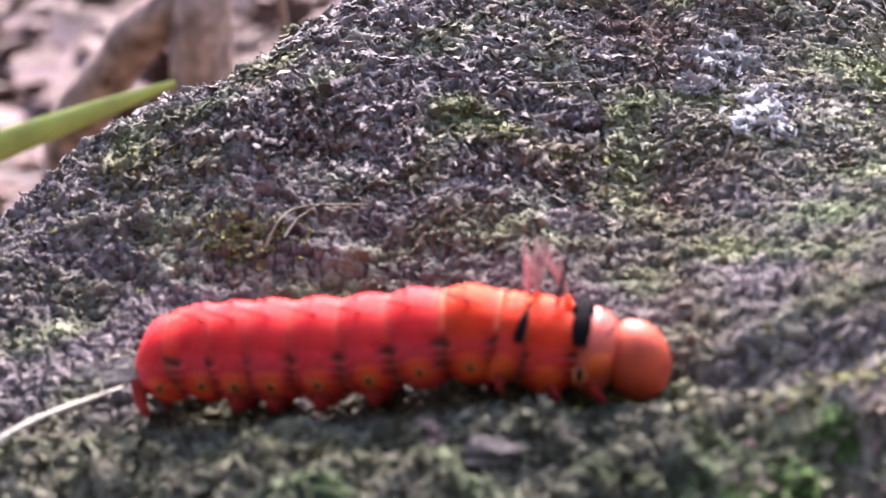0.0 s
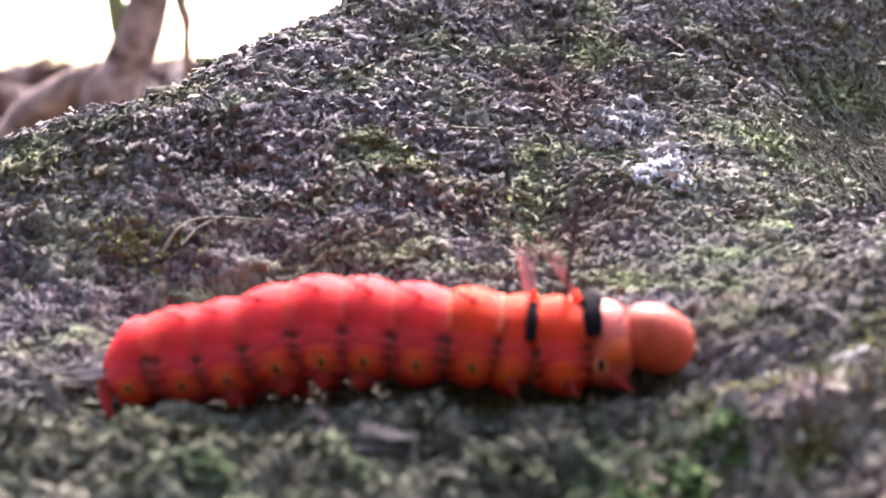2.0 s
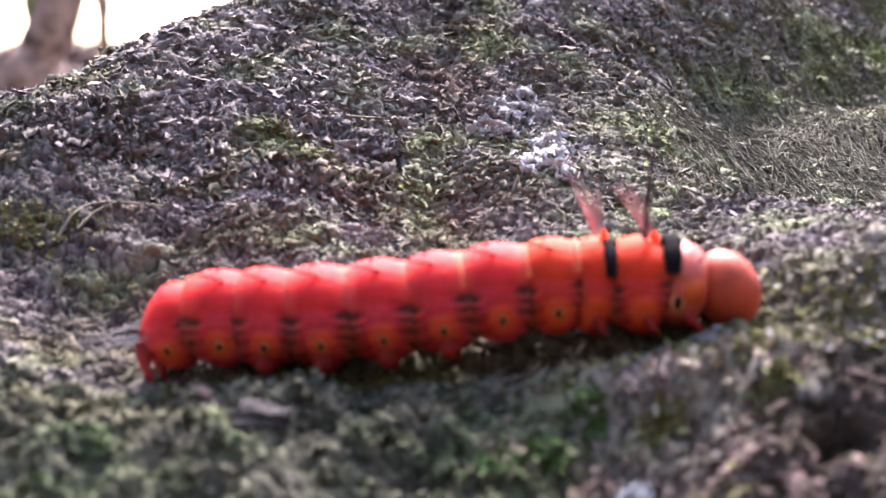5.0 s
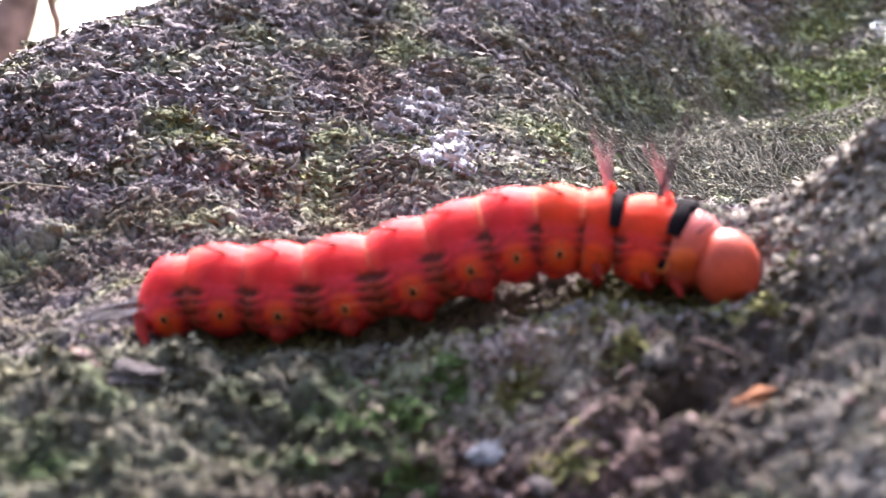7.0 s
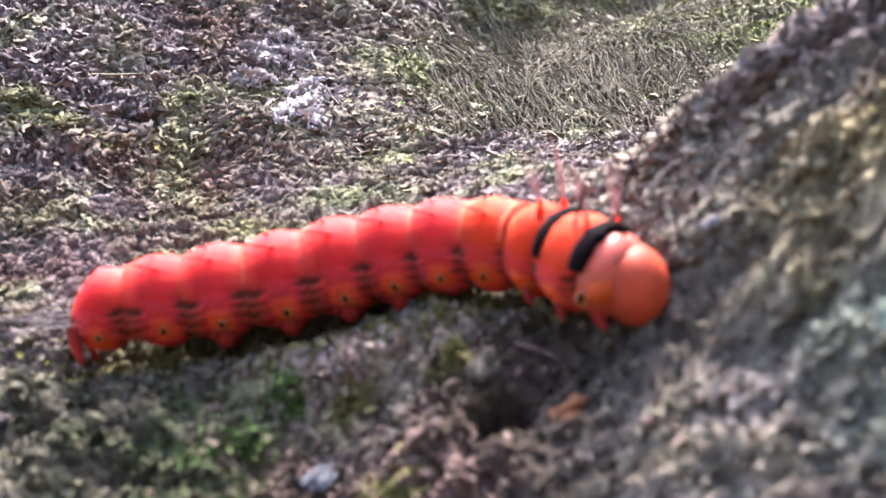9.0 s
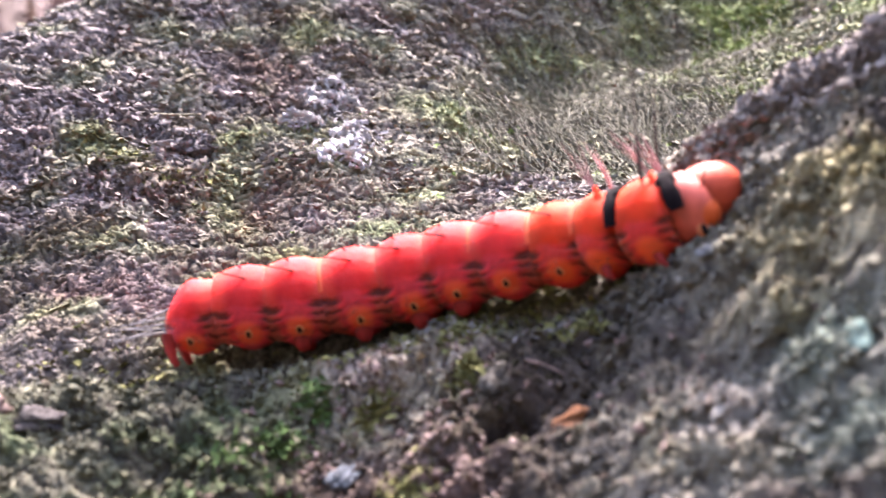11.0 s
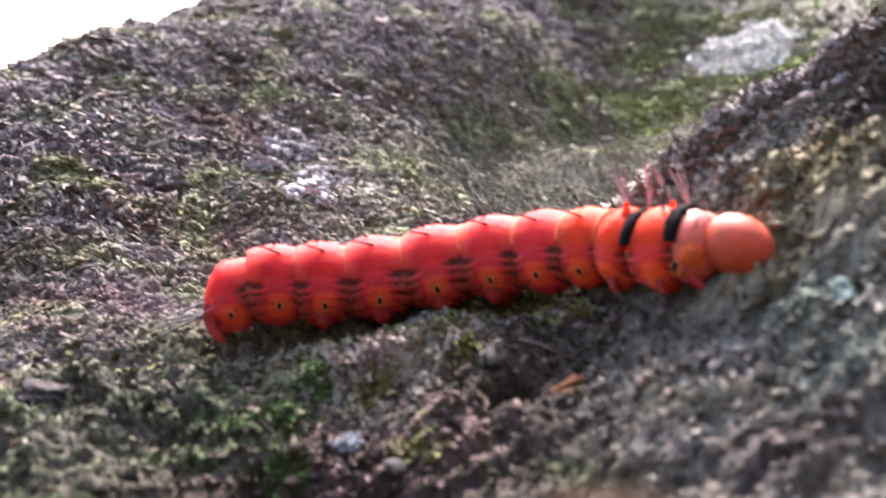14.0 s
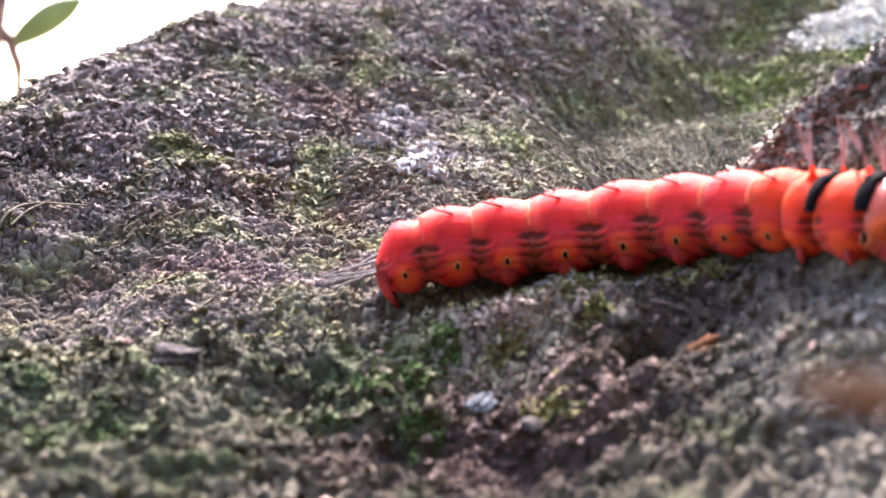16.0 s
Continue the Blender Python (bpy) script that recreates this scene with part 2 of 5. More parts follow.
def mesh_object(name, verts, faces, mat, smooth=True, parent=None):
    """verts already in metres; faces: an array of triangles or of quads."""
    faces = np.asarray(faces, np.int32)
    k = faces.shape[1]
    me = bpy.data.meshes.new(name)
    me.vertices.add(len(verts))
    me.vertices.foreach_set("co", np.asarray(verts, np.float32).ravel())
    me.loops.add(faces.size)
    me.loops.foreach_set("vertex_index", faces.ravel())
    me.polygons.add(len(faces))
    me.polygons.foreach_set("loop_start", np.arange(0, faces.size, k, dtype=np.int32))
    me.polygons.foreach_set("use_smooth", np.full(len(faces), smooth))
    me.update(calc_edges=True)
    me.materials.append(mat)
    ob = new(name, me)
    if parent:
        ob.parent = parent
    return ob


def spread(lo, hi, fine_lo, fine_hi, fine, grow):
    """Stations: fine in the middle stretch, growing coarser beyond it."""
    mid = list(np.arange(fine_lo, fine_hi, fine))
    up, s = [fine_hi], fine
    while up[-1] < hi:
        s *= grow
        up.append(up[-1] + s)
    down, s = [fine_lo], fine
    while down[-1] > lo:
        s *= grow
        down.append(down[-1] - s)
    return np.array(down[:0:-1] + mid + up)


def blob(x, y, cx, cy, rx, ry):
    return np.exp(-(((x - cx) / rx) ** 2 + ((y - cy) / ry) ** 2))


def front(x, y):
    return step(-2.15 + 0.12 * np.sin(3 * x) - y, 0.12)


def crest_line(x, y):
    return y + 1.72 + 0.28 * (x - 2.4) + 0.24 * value_noise(x * 2.5, 0 * x, 12) + 0.10 * value_noise(x * 7, y * 3, 13)


def root(x, y):
    return step(x - 1.75 - 0.15 * np.sin(4 * y), 0.12) * step(-1.3 - y, 0.1) * (1 - 0.85 * np.exp(-((crest_line(x, y) - 0.02) / 0.17) ** 2))


def hollow(x, y):
    return step((x - 0.9) - (y - 2.7) * 0.85 - 0.4, 0.25) * step(y - 0.6, 0.3)


def back(x, y):
    return (1 - front(x, y)) * (1 - root(x, y)) * (1 - 0.4 * hollow(x, y))


def yellow(x, y):
    return 0.85 * np.clip(blob(x, y, -3.6, -0.32, 0.30, 0.13) + 0.6 * blob(x, y, -1.6, 0.55, 0.5, 0.2) + 0.3 * blob(x, y, 1.3, -1.9, 0.5, 0.3)
                   + 0.9 * blob(x, y, 1.2, -2.4, 0.9, 0.35) + 0.15 * blob(x, y, -1.3, -1.9, 0.8, 0.25) + 0.12 * blob(x, y, -4.6, 0.2, 0.7, 0.4), 0, 1)


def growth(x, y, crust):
    """Colour of what grows at a place: lichen and moss kinds by their patches, with shade painted into the creases as a
    dark bark tone.
    """
    big, mid = gradient_noise(x * 0.9, y * 1.2, 71), gradient_noise(x * 2.3, y * 2.9, 72)
    other = gradient_noise(x * 1.6 + 9, y * 2.1, 73)

    def lay(colour, tint, weight):
        return colour + (np.array(tint) - colour) * np.clip(weight, 0, 1)[..., None]

    c = np.zeros(np.shape(x) + (3,)) + np.array((0.150, 0.124, 0.131))
    c = lay(c, (0.185, 0.160, 0.176), 1.2 * other)
    # the far back is coloured lighter, standing in for brighter light there
    c = lay(c, (0.190, 0.165, 0.168), 0.55 * step(y - 1.3, 0.4))
    c = lay(c, (0.108, 0.098, 0.066), 0.15 + 1.3 * big + 0.9 * mid + 0.15 * step(0.1 - y, 0.25))
    c = lay(c, (0.105, 0.064, 0.060), 0.85 * (blob(x, y, -0.95, 0.25, 0.8, 0.3) + blob(x, y, -1.9, -0.95, 0.8, 0.35) + 0.8 * blob(x, y, -0.7, 2.1, 0.7, 0.6) + 0.2 * blob(x, y, -2.6, 0.6, 0.7, 0.5)) + 0.8 * mid - 0.1)
    c = lay(c, (0.160, 0.134, 0.082), 0.5 * (blob(x, y, -1.4, -1.5, 0.7, 0.16) + blob(x, y, 1.0, -1.3, 0.5, 0.25) + blob(x, y, -3.0, -1.4, 0.8, 0.2)) + 0.15 * other)
    c = lay(c, (0.140, 0.116, 0.122), 0.85 * blob(x, y, -3.5, 0.72, 0.62, 0.34) + 0.5 * blob(x, y, -2.2, 0.35, 0.7, 0.25))
    c = lay(c, (0.155, 0.142, 0.055), 0.7 * yellow(x, y))
    c = lay(c, (0.130, 0.165, 0.080), 0.8 * (blob(x, y, 0.37, -0.32, 0.45, 0.2) + blob(x, y, 1.9, 2.8, 0.4, 0.5)))
    c = lay(c, (0.200, 0.198, 0.140), hollow(x, y) * (0.75 + other))
    c = lay(c, (0.165, 0.200, 0.080), hollow(x, y) * (blob(x, y, 3.9, 4.1, 0.9, 0.5) + 0.6 * blob(x, y, 4.6, 5.5, 1.1, 0.8) + blob(x, y, 5.8, 4.2, 0.6, 0.5) + blob(x, y, 4.3, 1.7, 0.9, 0.8)) + other)
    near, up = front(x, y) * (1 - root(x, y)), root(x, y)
    # mossy near slope; its tone is also lowered to stand in for shade
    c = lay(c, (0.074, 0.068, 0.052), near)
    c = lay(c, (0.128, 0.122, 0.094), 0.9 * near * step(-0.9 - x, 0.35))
    c = lay(c, (0.062, 0.078, 0.038), near * (0.6 * blob(x, y, -2.4, -3.4, 1.0, 0.6) + 0.5 * blob(x, y, -1.8, -4.2, 1.0, 0.6) + 1.2 * mid))
    c = lay(c, (0.048, 0.086, 0.032), near * (0.9 * blob(x, y, -0.55, -2.95, 0.6, 0.4) + 0.6 * blob(x, y, -2.5, -3.3, 0.5, 0.35) + 1.5 * mid - 0.25))
    c = lay(c, (0.105, 0.105, 0.062), near * (blob(x, y, -2.9, -2.5, 0.9, 0.25) + 0.6 * other))
    c = lay(c, (0.066, 0.042, 0.040), near * (1.1 * blob(x, y, 0.7, -3.3, 0.9, 0.7) + 0.7 * blob(x, y, -0.4, -3.9, 1.0, 0.4) + 0.5 * blob(x, y, 1.5, -3.0, 0.5, 0.5) + 0.5 * other))
    c = lay(c, (0.185, 0.190, 0.138), 0.8 * near * blob(x, y, 0.2, -2.5, 0.6, 0.35))
    # pale crumbs, their colour raised further to stand in for sun on them
    pale = near * np.clip(1.2 * blob(x, y, 0.55, -2.55, 0.6, 0.5), 0, 1)
    c = lay(c, (0.245, 0.212, 0.168), pale)
    c = lay(c, (0.215, 0.215, 0.090), pale * (0.1 + 2.2 * mid))
    c = lay(c, (0.34, 0.265, 0.25), pale * 2.0 * other)
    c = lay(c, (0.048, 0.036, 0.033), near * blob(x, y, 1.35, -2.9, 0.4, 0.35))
    c = lay(c, (0.165, 0.152, 0.130), up)
    c = lay(c, (0.185, 0.160, 0.085), up * (blob(x, y, 3.25, -3.0, 0.6, 0.4) + 0.8 * mid))
    c = lay(c, (0.120, 0.140, 0.120), up * (blob(x, y, 2.9, -3.65, 0.3, 0.25) + blob(x, y, 2.95, -4.3, 0.35, 0.3)))
    c = lay(c, (0.190, 0.172, 0.165), up * (0.8 * blob(x, y, 2.43, -3.8, 0.25, 0.3) + 0.6 * other))
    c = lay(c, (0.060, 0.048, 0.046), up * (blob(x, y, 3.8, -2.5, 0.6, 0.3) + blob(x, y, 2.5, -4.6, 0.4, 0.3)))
    # shadow of the caterpillar on the slope, painted in as darker green
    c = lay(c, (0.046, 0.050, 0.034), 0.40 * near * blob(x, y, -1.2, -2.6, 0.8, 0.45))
    # shade before the root and caterpillar, painted in as brown patches
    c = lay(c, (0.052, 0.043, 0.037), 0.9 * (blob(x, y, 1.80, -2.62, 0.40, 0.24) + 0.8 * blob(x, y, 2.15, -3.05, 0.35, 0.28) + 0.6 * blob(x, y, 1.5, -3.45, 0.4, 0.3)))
    # shade between the lobes is put into the colour as dark bark tone
    crease_shade = np.clip((crust - 0.20) / 0.42, 0, 1)[..., None]
    return np.array((0.036, 0.028, 0.027)) * (1 - crease_shade) + c * crease_shade


def paint(ob, colours):
    """Stores the growth's colours on the mesh's corners of the crust."""
    layer = ob.data.color_attributes.new("growth", "FLOAT_COLOR", "POINT")
    layer.data.foreach_set("color", np.concatenate([colours, np.ones((len(colours), 1))], 1).astype(np.float32).ravel())


def build_log():
    xs, ys = spread(-26, 26, -5.6, 4.4, 0.0115, 1.035), spread(-16, 30, -4.2, 4.0, 0.0115, 1.03)
    gx, gy = np.meshgrid(xs, ys)
    z = surface(gx, gy)
    # the flanks fall away towards the soil
    out = np.maximum(0, -7.5 - gx) ** 1.5 * 0.35 + np.maximum(0, gx - 9) ** 1.5 * 0.5 + np.maximum(0, gy - 9) ** 1.5 * 0.45 + np.maximum(0, -6 - gy) ** 1.5 * 0.6
    z = np.maximum(z - out, -36)
    v = to_world(np.stack([gx, gy, z], -1).reshape(-1, 3))
    n, m = gx.shape
    i = np.arange(n * m).reshape(n, m)
    f = np.stack([i[:-1, :-1], i[:-1, 1:], i[1:, 1:], i[1:, :-1]], -1).reshape(-1, 4)
    ob = mesh_object("log", v, f, GROWTH)
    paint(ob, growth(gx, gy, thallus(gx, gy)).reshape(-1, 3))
    return tagged(ob, "rough dark brown bark of a leaning log grown with lichen", "log", kind="structure")


log = build_log()
rng = np.random.default_rng(7)


def region(n, weight, box=(-6.5, 6.5, -4.6, 6.8)):
    """Random places on the log, kept by a weight in 0 to 1."""
    x, y = rng.uniform(box[0], box[1], n), rng.uniform(box[2], box[3], n)
    keep = rng.random(n) < weight(x, y)
    return x[keep], y[keep]


def frames_at(x, y, tilt, spread=None):
    """Local axes on the bark with a random turn and a random tilt."""
    n = slope_frame(x, y) + rng.normal(0, tilt, (len(x), 3))
    n /= np.linalg.norm(n, axis=1, keepdims=True)
    a = rng.uniform(0, 2 * np.pi, len(x)) if spread is None else rng.normal(0, spread, len(x)) + np.pi * rng.integers(0, 2, len(x))
    t = np.stack([np.cos(a), np.sin(a), 0 * a], 1)
    t -= n * (t * n).sum(1, keepdims=True)
    t /= np.linalg.norm(t, axis=1, keepdims=True)
    return t, np.cross(n, t), n


def scatter(name, x, y, size, template, faces, mat, tilt=0.3, lift=0.0, wobble=0.25, aspect=0.35, smooth=True, spread=None, mirror=False):
    """Many copies of one small form on the bark, each bent a little differently, joined."""
    k = len(template)
    t, b, n = frames_at(x, y, tilt, spread)
    s = size[:, None] * rng.uniform(1 - aspect, 1 + aspect, (len(x), 3))
    if mirror:
        s[:, 1] *= rng.choice((-1.0, 1.0), len(x))
    p = np.asarray(template)[None] * s[:, None, :]
    p = p + rng.normal(0, wobble, (len(x), k, 3)) * size[:, None, None]
    c = np.stack([x, y, surface(x, y)], 1) + n * lift * size[:, None]
    v = c[:, None] + p[:, :, :1] * t[:, None] + p[:, :, 1:2] * b[:, None] + p[:, :, 2:] * n[:, None]
    f = (np.asarray(faces)[None] + (np.arange(len(x)) * k)[:, None, None]).reshape(-1, len(faces[0]))
    ob = mesh_object(name, to_world(v.reshape(-1, 3)), f, mat, smooth)
    if mat is GROWTH:
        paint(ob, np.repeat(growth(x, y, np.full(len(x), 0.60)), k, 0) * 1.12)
    return ob


# a curled flake: a thin 3 by 3 sheet with a turned-up rim
FLAKE = [(-1, -0.6, 0.55), (0, -0.75, 0.05), (1, -0.6, 0.65), (-1.1, 0, 0.15), (0, 0, -0.25), (1.1, 0, 0.2), (-0.9, 0.65, 0.5), (0, 0.7, 0.15), (0.9, 0.6, 0.7)]
SLIVER = [(a * 1.3, b * 0.62, c * 0.75) for a, b, c in FLAKE]
FLAKE_F = [(0, 1, 4, 3), (1, 2, 5, 4), (3, 4, 7, 6), (4, 5, 8, 7)]
# a rough crumb
GRAIN = [(1, 0, 0), (0, 1, 0), (-1, 0, 0), (0, -1, 0), (0, 0, 0.85), (0, 0, -1), (0.6, 0.6, 0.6), (-0.6, 0.6, 0.6), (-0.6, -0.6, 0.6), (0.6, -0.6, 0.6)]
GRAIN_F = [(4, 6, 7), (4, 7, 8), (4, 8, 9), (4, 9, 6), (6, 0, 1), (6, 1, 7), (7, 1, 2), (7, 2, 8), (8, 2, 3), (8, 3, 9), (9, 3, 0), (9, 0, 6), (5, 1, 0), (5, 2, 1), (5, 3, 2), (5, 0, 3)]


# a crinkle: a bent strip with a raised ridge and turned-down edges
BEND = [(-1, 0.30), (-0.5, -0.28), (0, 0.26), (0.5, -0.14), (1, 0.36)]
CURL = [(a, b + c * w, z) for (a, b), w in zip([(1.25 * p, q) for p, q in BEND], (0.07, 0.19, 0.22, 0.19, 0.08)) for c, z in ((-1, -0.22), (0, 0.26), (1, -0.16))]
LOBE = [(a * 1.15, b * 0.8 + c * w, z) for (a, b), w in zip([(1.25 * p, q) for p, q in BEND], (0.10, 0.32, 0.38, 0.33, 0.12)) for c, z in ((-1, -0.30), (0, 0.20), (1, 0.16))]
CURL_F = [(3 * i + j, 3 * i + 3 + j, 3 * i + 4 + j, 3 * i + 1 + j) for i in range(4) for j in range(2)]


def strew():
    patch = lambda x, y: 0.15 + 1.3 * np.clip(value_noise(x * 1.3, y * 1.6, 21) + 0.5, 0, 1)
    x, y = region(84000, lambda x, y: back(x, y) * (1 - 0.6 * yellow(x, y)) * patch(x, y) * (1 - 0.5 * step(y - 3.2, 0.4)), (-6.0, 7.2, -2.6, 6.8))
    size = np.clip(rng.gamma(4.0, 0.0105, len(x)) * (0.65 + 0.8 * (value_noise(x * 1.1, y * 1.1, 22) + 0.5)), 0.018, 0.100) * (0.44 + 0.28 * step(y - 0.25, 0.25))
    rope = rng.random(len(x)) < 0.45
    tagged(scatter("lichen_curls", x[rope], y[rope], 1.2 * size[rope], CURL, CURL_F, GROWTH, 0.40, 0.30, 0.07, aspect=0.35, spread=0.7, mirror=True), "narrow curled lichen lobes winding over the bark", "lichen", kind="stuff")
    x, y, size = x[~rope], y[~rope], size[~rope]
    tagged(scatter("lichen_crinkles", x, y, size, LOBE, CURL_F, GROWTH, 0.36, 0.25, 0.07, aspect=0.35, spread=0.6, mirror=True), "crinkled grey-brown lichen lobes lifting from the crust", "lichen", kind="stuff")
    x, y = region(16000, lambda x, y: 0.85 * blob(x, y, -3.5, 0.72, 0.55, 0.30) + 0.35 * blob(x, y, -2.2, 0.35, 0.7, 0.22), (-5.0, -0.8, -0.4, 1.7))
    size = np.clip(rng.gamma(4.0, 0.011, len(x)), 0.020, 0.085)
    tagged(scatter("lichen_frills", x, y, size, CURL, CURL_F, GROWTH, 0.55, 0.45, 0.09, mirror=True), "dark violet-grey frilled lichen lobes standing up in a patch", "lichen", kind="stuff")
    x, y = region(26000, lambda x, y: np.clip(back(x, y) * (0.2 + value_noise(x * 0.9, y * 1.1, 23)) + 0.55 * hollow(x, y), 0, 1))
    size = np.minimum(rng.gamma(4.0, 0.005, len(x)) + 0.006, 0.035)
    tagged(scatter("moss_crumbs", x, y, size, FLAKE, FLAKE_F, GROWTH, 0.6, 0.1, 0.3), "dull grey-green moss crumbs between the lichen lobes", "moss", kind="stuff")
    x, y = region(90000, lambda x, y: yellow(x, y) * np.clip(0.6 + 1.5 * value_noise(x * 4, y * 5, 29), 0, 1), (-5.6, 2.2, -2.5, 1.3))
    size = np.minimum(rng.gamma(4.0, 0.0036, len(x)) + 0.006, 0.03)
    tagged(scatter("yellow_moss", x, y, size, FLAKE, FLAKE_F, MOSS_YELLOW, 0.7, 0.4, 0.3), "low cushions of yellow-green moss on the bark", "moss", kind="stuff")
    pink = lambda x, y: np.clip(blob(x, y, 0.8, -3.3, 1.0, 0.6) + blob(x, y, 1.5, -3.0, 0.5, 0.5) + 0.4 * blob(x, y, -0.2, -3.8, 2, 0.4), 0, 1)
    near = (-5.5, 4.0, -5.2, -1.5)
    x, y = region(52000, lambda x, y: front(x, y) * (1 - root(x, y)) * (1 - 0.6 * pink(x, y)) * np.clip(value_noise(x * 2.2, y * 2.6, 24) + 0.6, 0, 1), near)
    size = np.minimum(rng.gamma(2.2, 0.0050, len(x)) + 0.004, 0.042)
    crumb = rng.random(len(x)) < 0.2
    tagged(scatter("moss_granules", x[crumb], y[crumb], size[crumb], GRAIN, GRAIN_F, GROWTH, 0.8, 0.2, 0.30), "green and grey granular moss covering the near bark", "moss", kind="stuff")
    tagged(scatter("moss_leaflets", x[~crumb], y[~crumb], 1.2 * size[~crumb], FLAKE, FLAKE_F, GROWTH, 0.8, 0.3, 0.35), "tiny curled leaflets of dark green moss", "moss", kind="stuff")
    x, y = region(24000, lambda x, y: (0.75 * pink(x, y) + 0.04) * front(x, y) * (1 - 0.8 * blob(x, y, 0.6, -2.55, 0.55, 0.4)), near)
    size = np.minimum(rng.gamma(1.2, 0.0065, len(x)) + 0.004, 0.040)
    tagged(scatter("bark_grit", x, y, size, GRAIN, GRAIN_F, GRIT, 0.9, 0.05, 0.42), "pinkish brown crumbs of rotten bark", "bark crumbs", kind="stuff")
    x, y = region(34000, lambda x, y: root(x, y) * np.clip(value_noise(x * 1.8, y * 1.8, 26) + 0.6, 0, 1), (1.4, 5.2, -5.4, -1.0))
    size = np.minimum(rng.gamma(2.2, 0.0065, len(x)) + 0.004, 0.042)
    crumb = rng.random(len(x)) < 0.2
    tagged(scatter("root_crust", x[crumb], y[crumb], size[crumb], GRAIN, GRAIN_F, GROWTH, 0.7, 0.1, 0.30), "grey and tan lichen crust on the rising root", "lichen", kind="stuff")
    tagged(scatter("root_flakes", x[~crumb], y[~crumb], size[~crumb], FLAKE, FLAKE_F, GROWTH, 0.6, 0.2, 0.30), "grey-green lichen flakes on the rising root", "lichen", kind="stuff")
    x, y = region(60000, lambda x, y: step(x - 1.95, 0.1) * np.exp(-((crest_line(x, y) - 0.04) / 0.13) ** 2), (1.8, 6.0, -3.2, -1.0))
    size = rng.uniform(0.03, 0.09, len(x))
    tagged(scatter("crest_bark", x, y, size, CURL, CURL_F, BARK_CREST, 0.30, 0.1, 0.08, spread=0.35, mirror=True), "fissured violet-brown bark along the root's crest", "bark", kind="stuff")
    x, y = region(34000, lambda x, y: hollow(x, y) * np.clip(0.8 + value_noise(x * 2.5, y * 2.5, 30), 0, 1) * (1 - 0.6 * blob(x, y, 2.2, 1.9, 0.75, 1.0)), (0.8, 6.0, 0.5, 5.8))
    size = np.minimum(rng.gamma(4.0, 0.0052, len(x)) + 0.006, 0.036)
    tagged(scatter("hollow_crust", x, y, size, SLIVER, FLAKE_F, GROWTH, 0.6, 0.2, 0.26), "olive-grey moss crust lining the hollow", "moss", kind="stuff")
    x, y = region(110000, lambda x, y: hollow(x, y) * np.clip(0.05 + (0.30 * blob(x, y, 4.6, 5.5, 1.1, 0.8) + 0.8 * blob(x, y, 4.1, 4.2, 0.75, 0.40) + 0.8 * blob(x, y, 5.8, 4.2, 0.5, 0.4) + 0.3 * blob(x, y, 3.4, 3.8, 0.6, 0.5)) * np.clip(0.5 + 2.5 * gradient_noise(x * 2.2, y * 2.2, 88), 0, 1.4), 0, 1))
    size = np.minimum(rng.gamma(4.0, 0.004, len(x)) + 0.005, 0.026)
    lush = value_noise(x * 1.4, y * 1.4, 28) + 0.2 * rng.normal(size=len(x)) > -0.12
    tagged(scatter("hollow_moss", x[lush], y[lush], size[lush], FLAKE, FLAKE_F, MOSS_LUSH, 0.8, 0.5, 0.35), "bright green moss in the hollow behind the root", "moss", kind="stuff")
    tagged(scatter("hollow_moss", x[~lush], y[~lush], size[~lush], FLAKE, FLAKE_F, MOSS_YELLOW, 0.8, 0.5, 0.35), "yellowish moss in the hollow behind the root", "moss", kind="stuff")


strew()


# ---- small builders for things and their parts (centimetres in, metres out) ----
def grid_faces(n, m, wrap=False):
    """Quads of an n by m grid; wrap closes the second way round."""
    i = np.arange(n * m).reshape(n, m)
    j = np.roll(i, -1, axis=1)
    a, b, c, d = i[:-1], j[:-1], j[1:], i[1:]
    if not wrap:
        a, b, c, d = a[:, :-1], b[:, :-1], c[:, :-1], d[:, :-1]
    return np.stack([a, b, c, d], -1).reshape(-1, 4)


def part(name, verts, faces, mat, parent, label="", smooth=True):
    ob = mesh_object(name, np.asarray(verts, float) * 0.01, faces, mat, smooth, parent)
    if label:
        tagged(ob, label)
    return ob


def tube(points, radii, sides=6):
    """A tapered tube along points."""
    p = np.asarray(points, float)
    t = np.gradient(p, axis=0)
    t /= np.linalg.norm(t, axis=1, keepdims=True) + 1e-9
    ref = np.array([0.31, 0.87, 0.38]) if abs(t[0] @ np.array([0.31, 0.87, 0.38])) < 0.9 else np.array([1.0, 0, 0])
    a = np.cross(t, ref)
    a /= np.linalg.norm(a, axis=1, keepdims=True)
    b = np.cross(t, a)
    th = np.linspace(0, 2 * np.pi, sides, endpoint=False)
    r = np.broadcast_to(np.asarray(radii, float), (len(p),))[:, None, None]
    v = p[:, None] + r * (np.cos(th)[None, :, None] * a[:, None] + np.sin(th)[None, :, None] * b[:, None])
    return v.reshape(-1, 3), grid_faces(len(p), sides, True)


def joined(pieces):
    vs, fs, k = [], [], 0
    for v, f in pieces:
        vs.append(v)
        fs.append(np.asarray(f) + k)
        k += len(v)
    return np.concatenate(vs), np.concatenate(fs)


def hair(base, way, length, radius, bend=(0, 0, 0), steps=6):
    base, way, bend = np.array(base, float), np.array(way, float), np.array(bend, float)
    way /= np.linalg.norm(way)
    s = np.linspace(0, 1, steps)[:, None]
    return tube(base + way * s * length + bend * s * s * length, radius * (1 - 0.85 * s[:, 0]), 4)


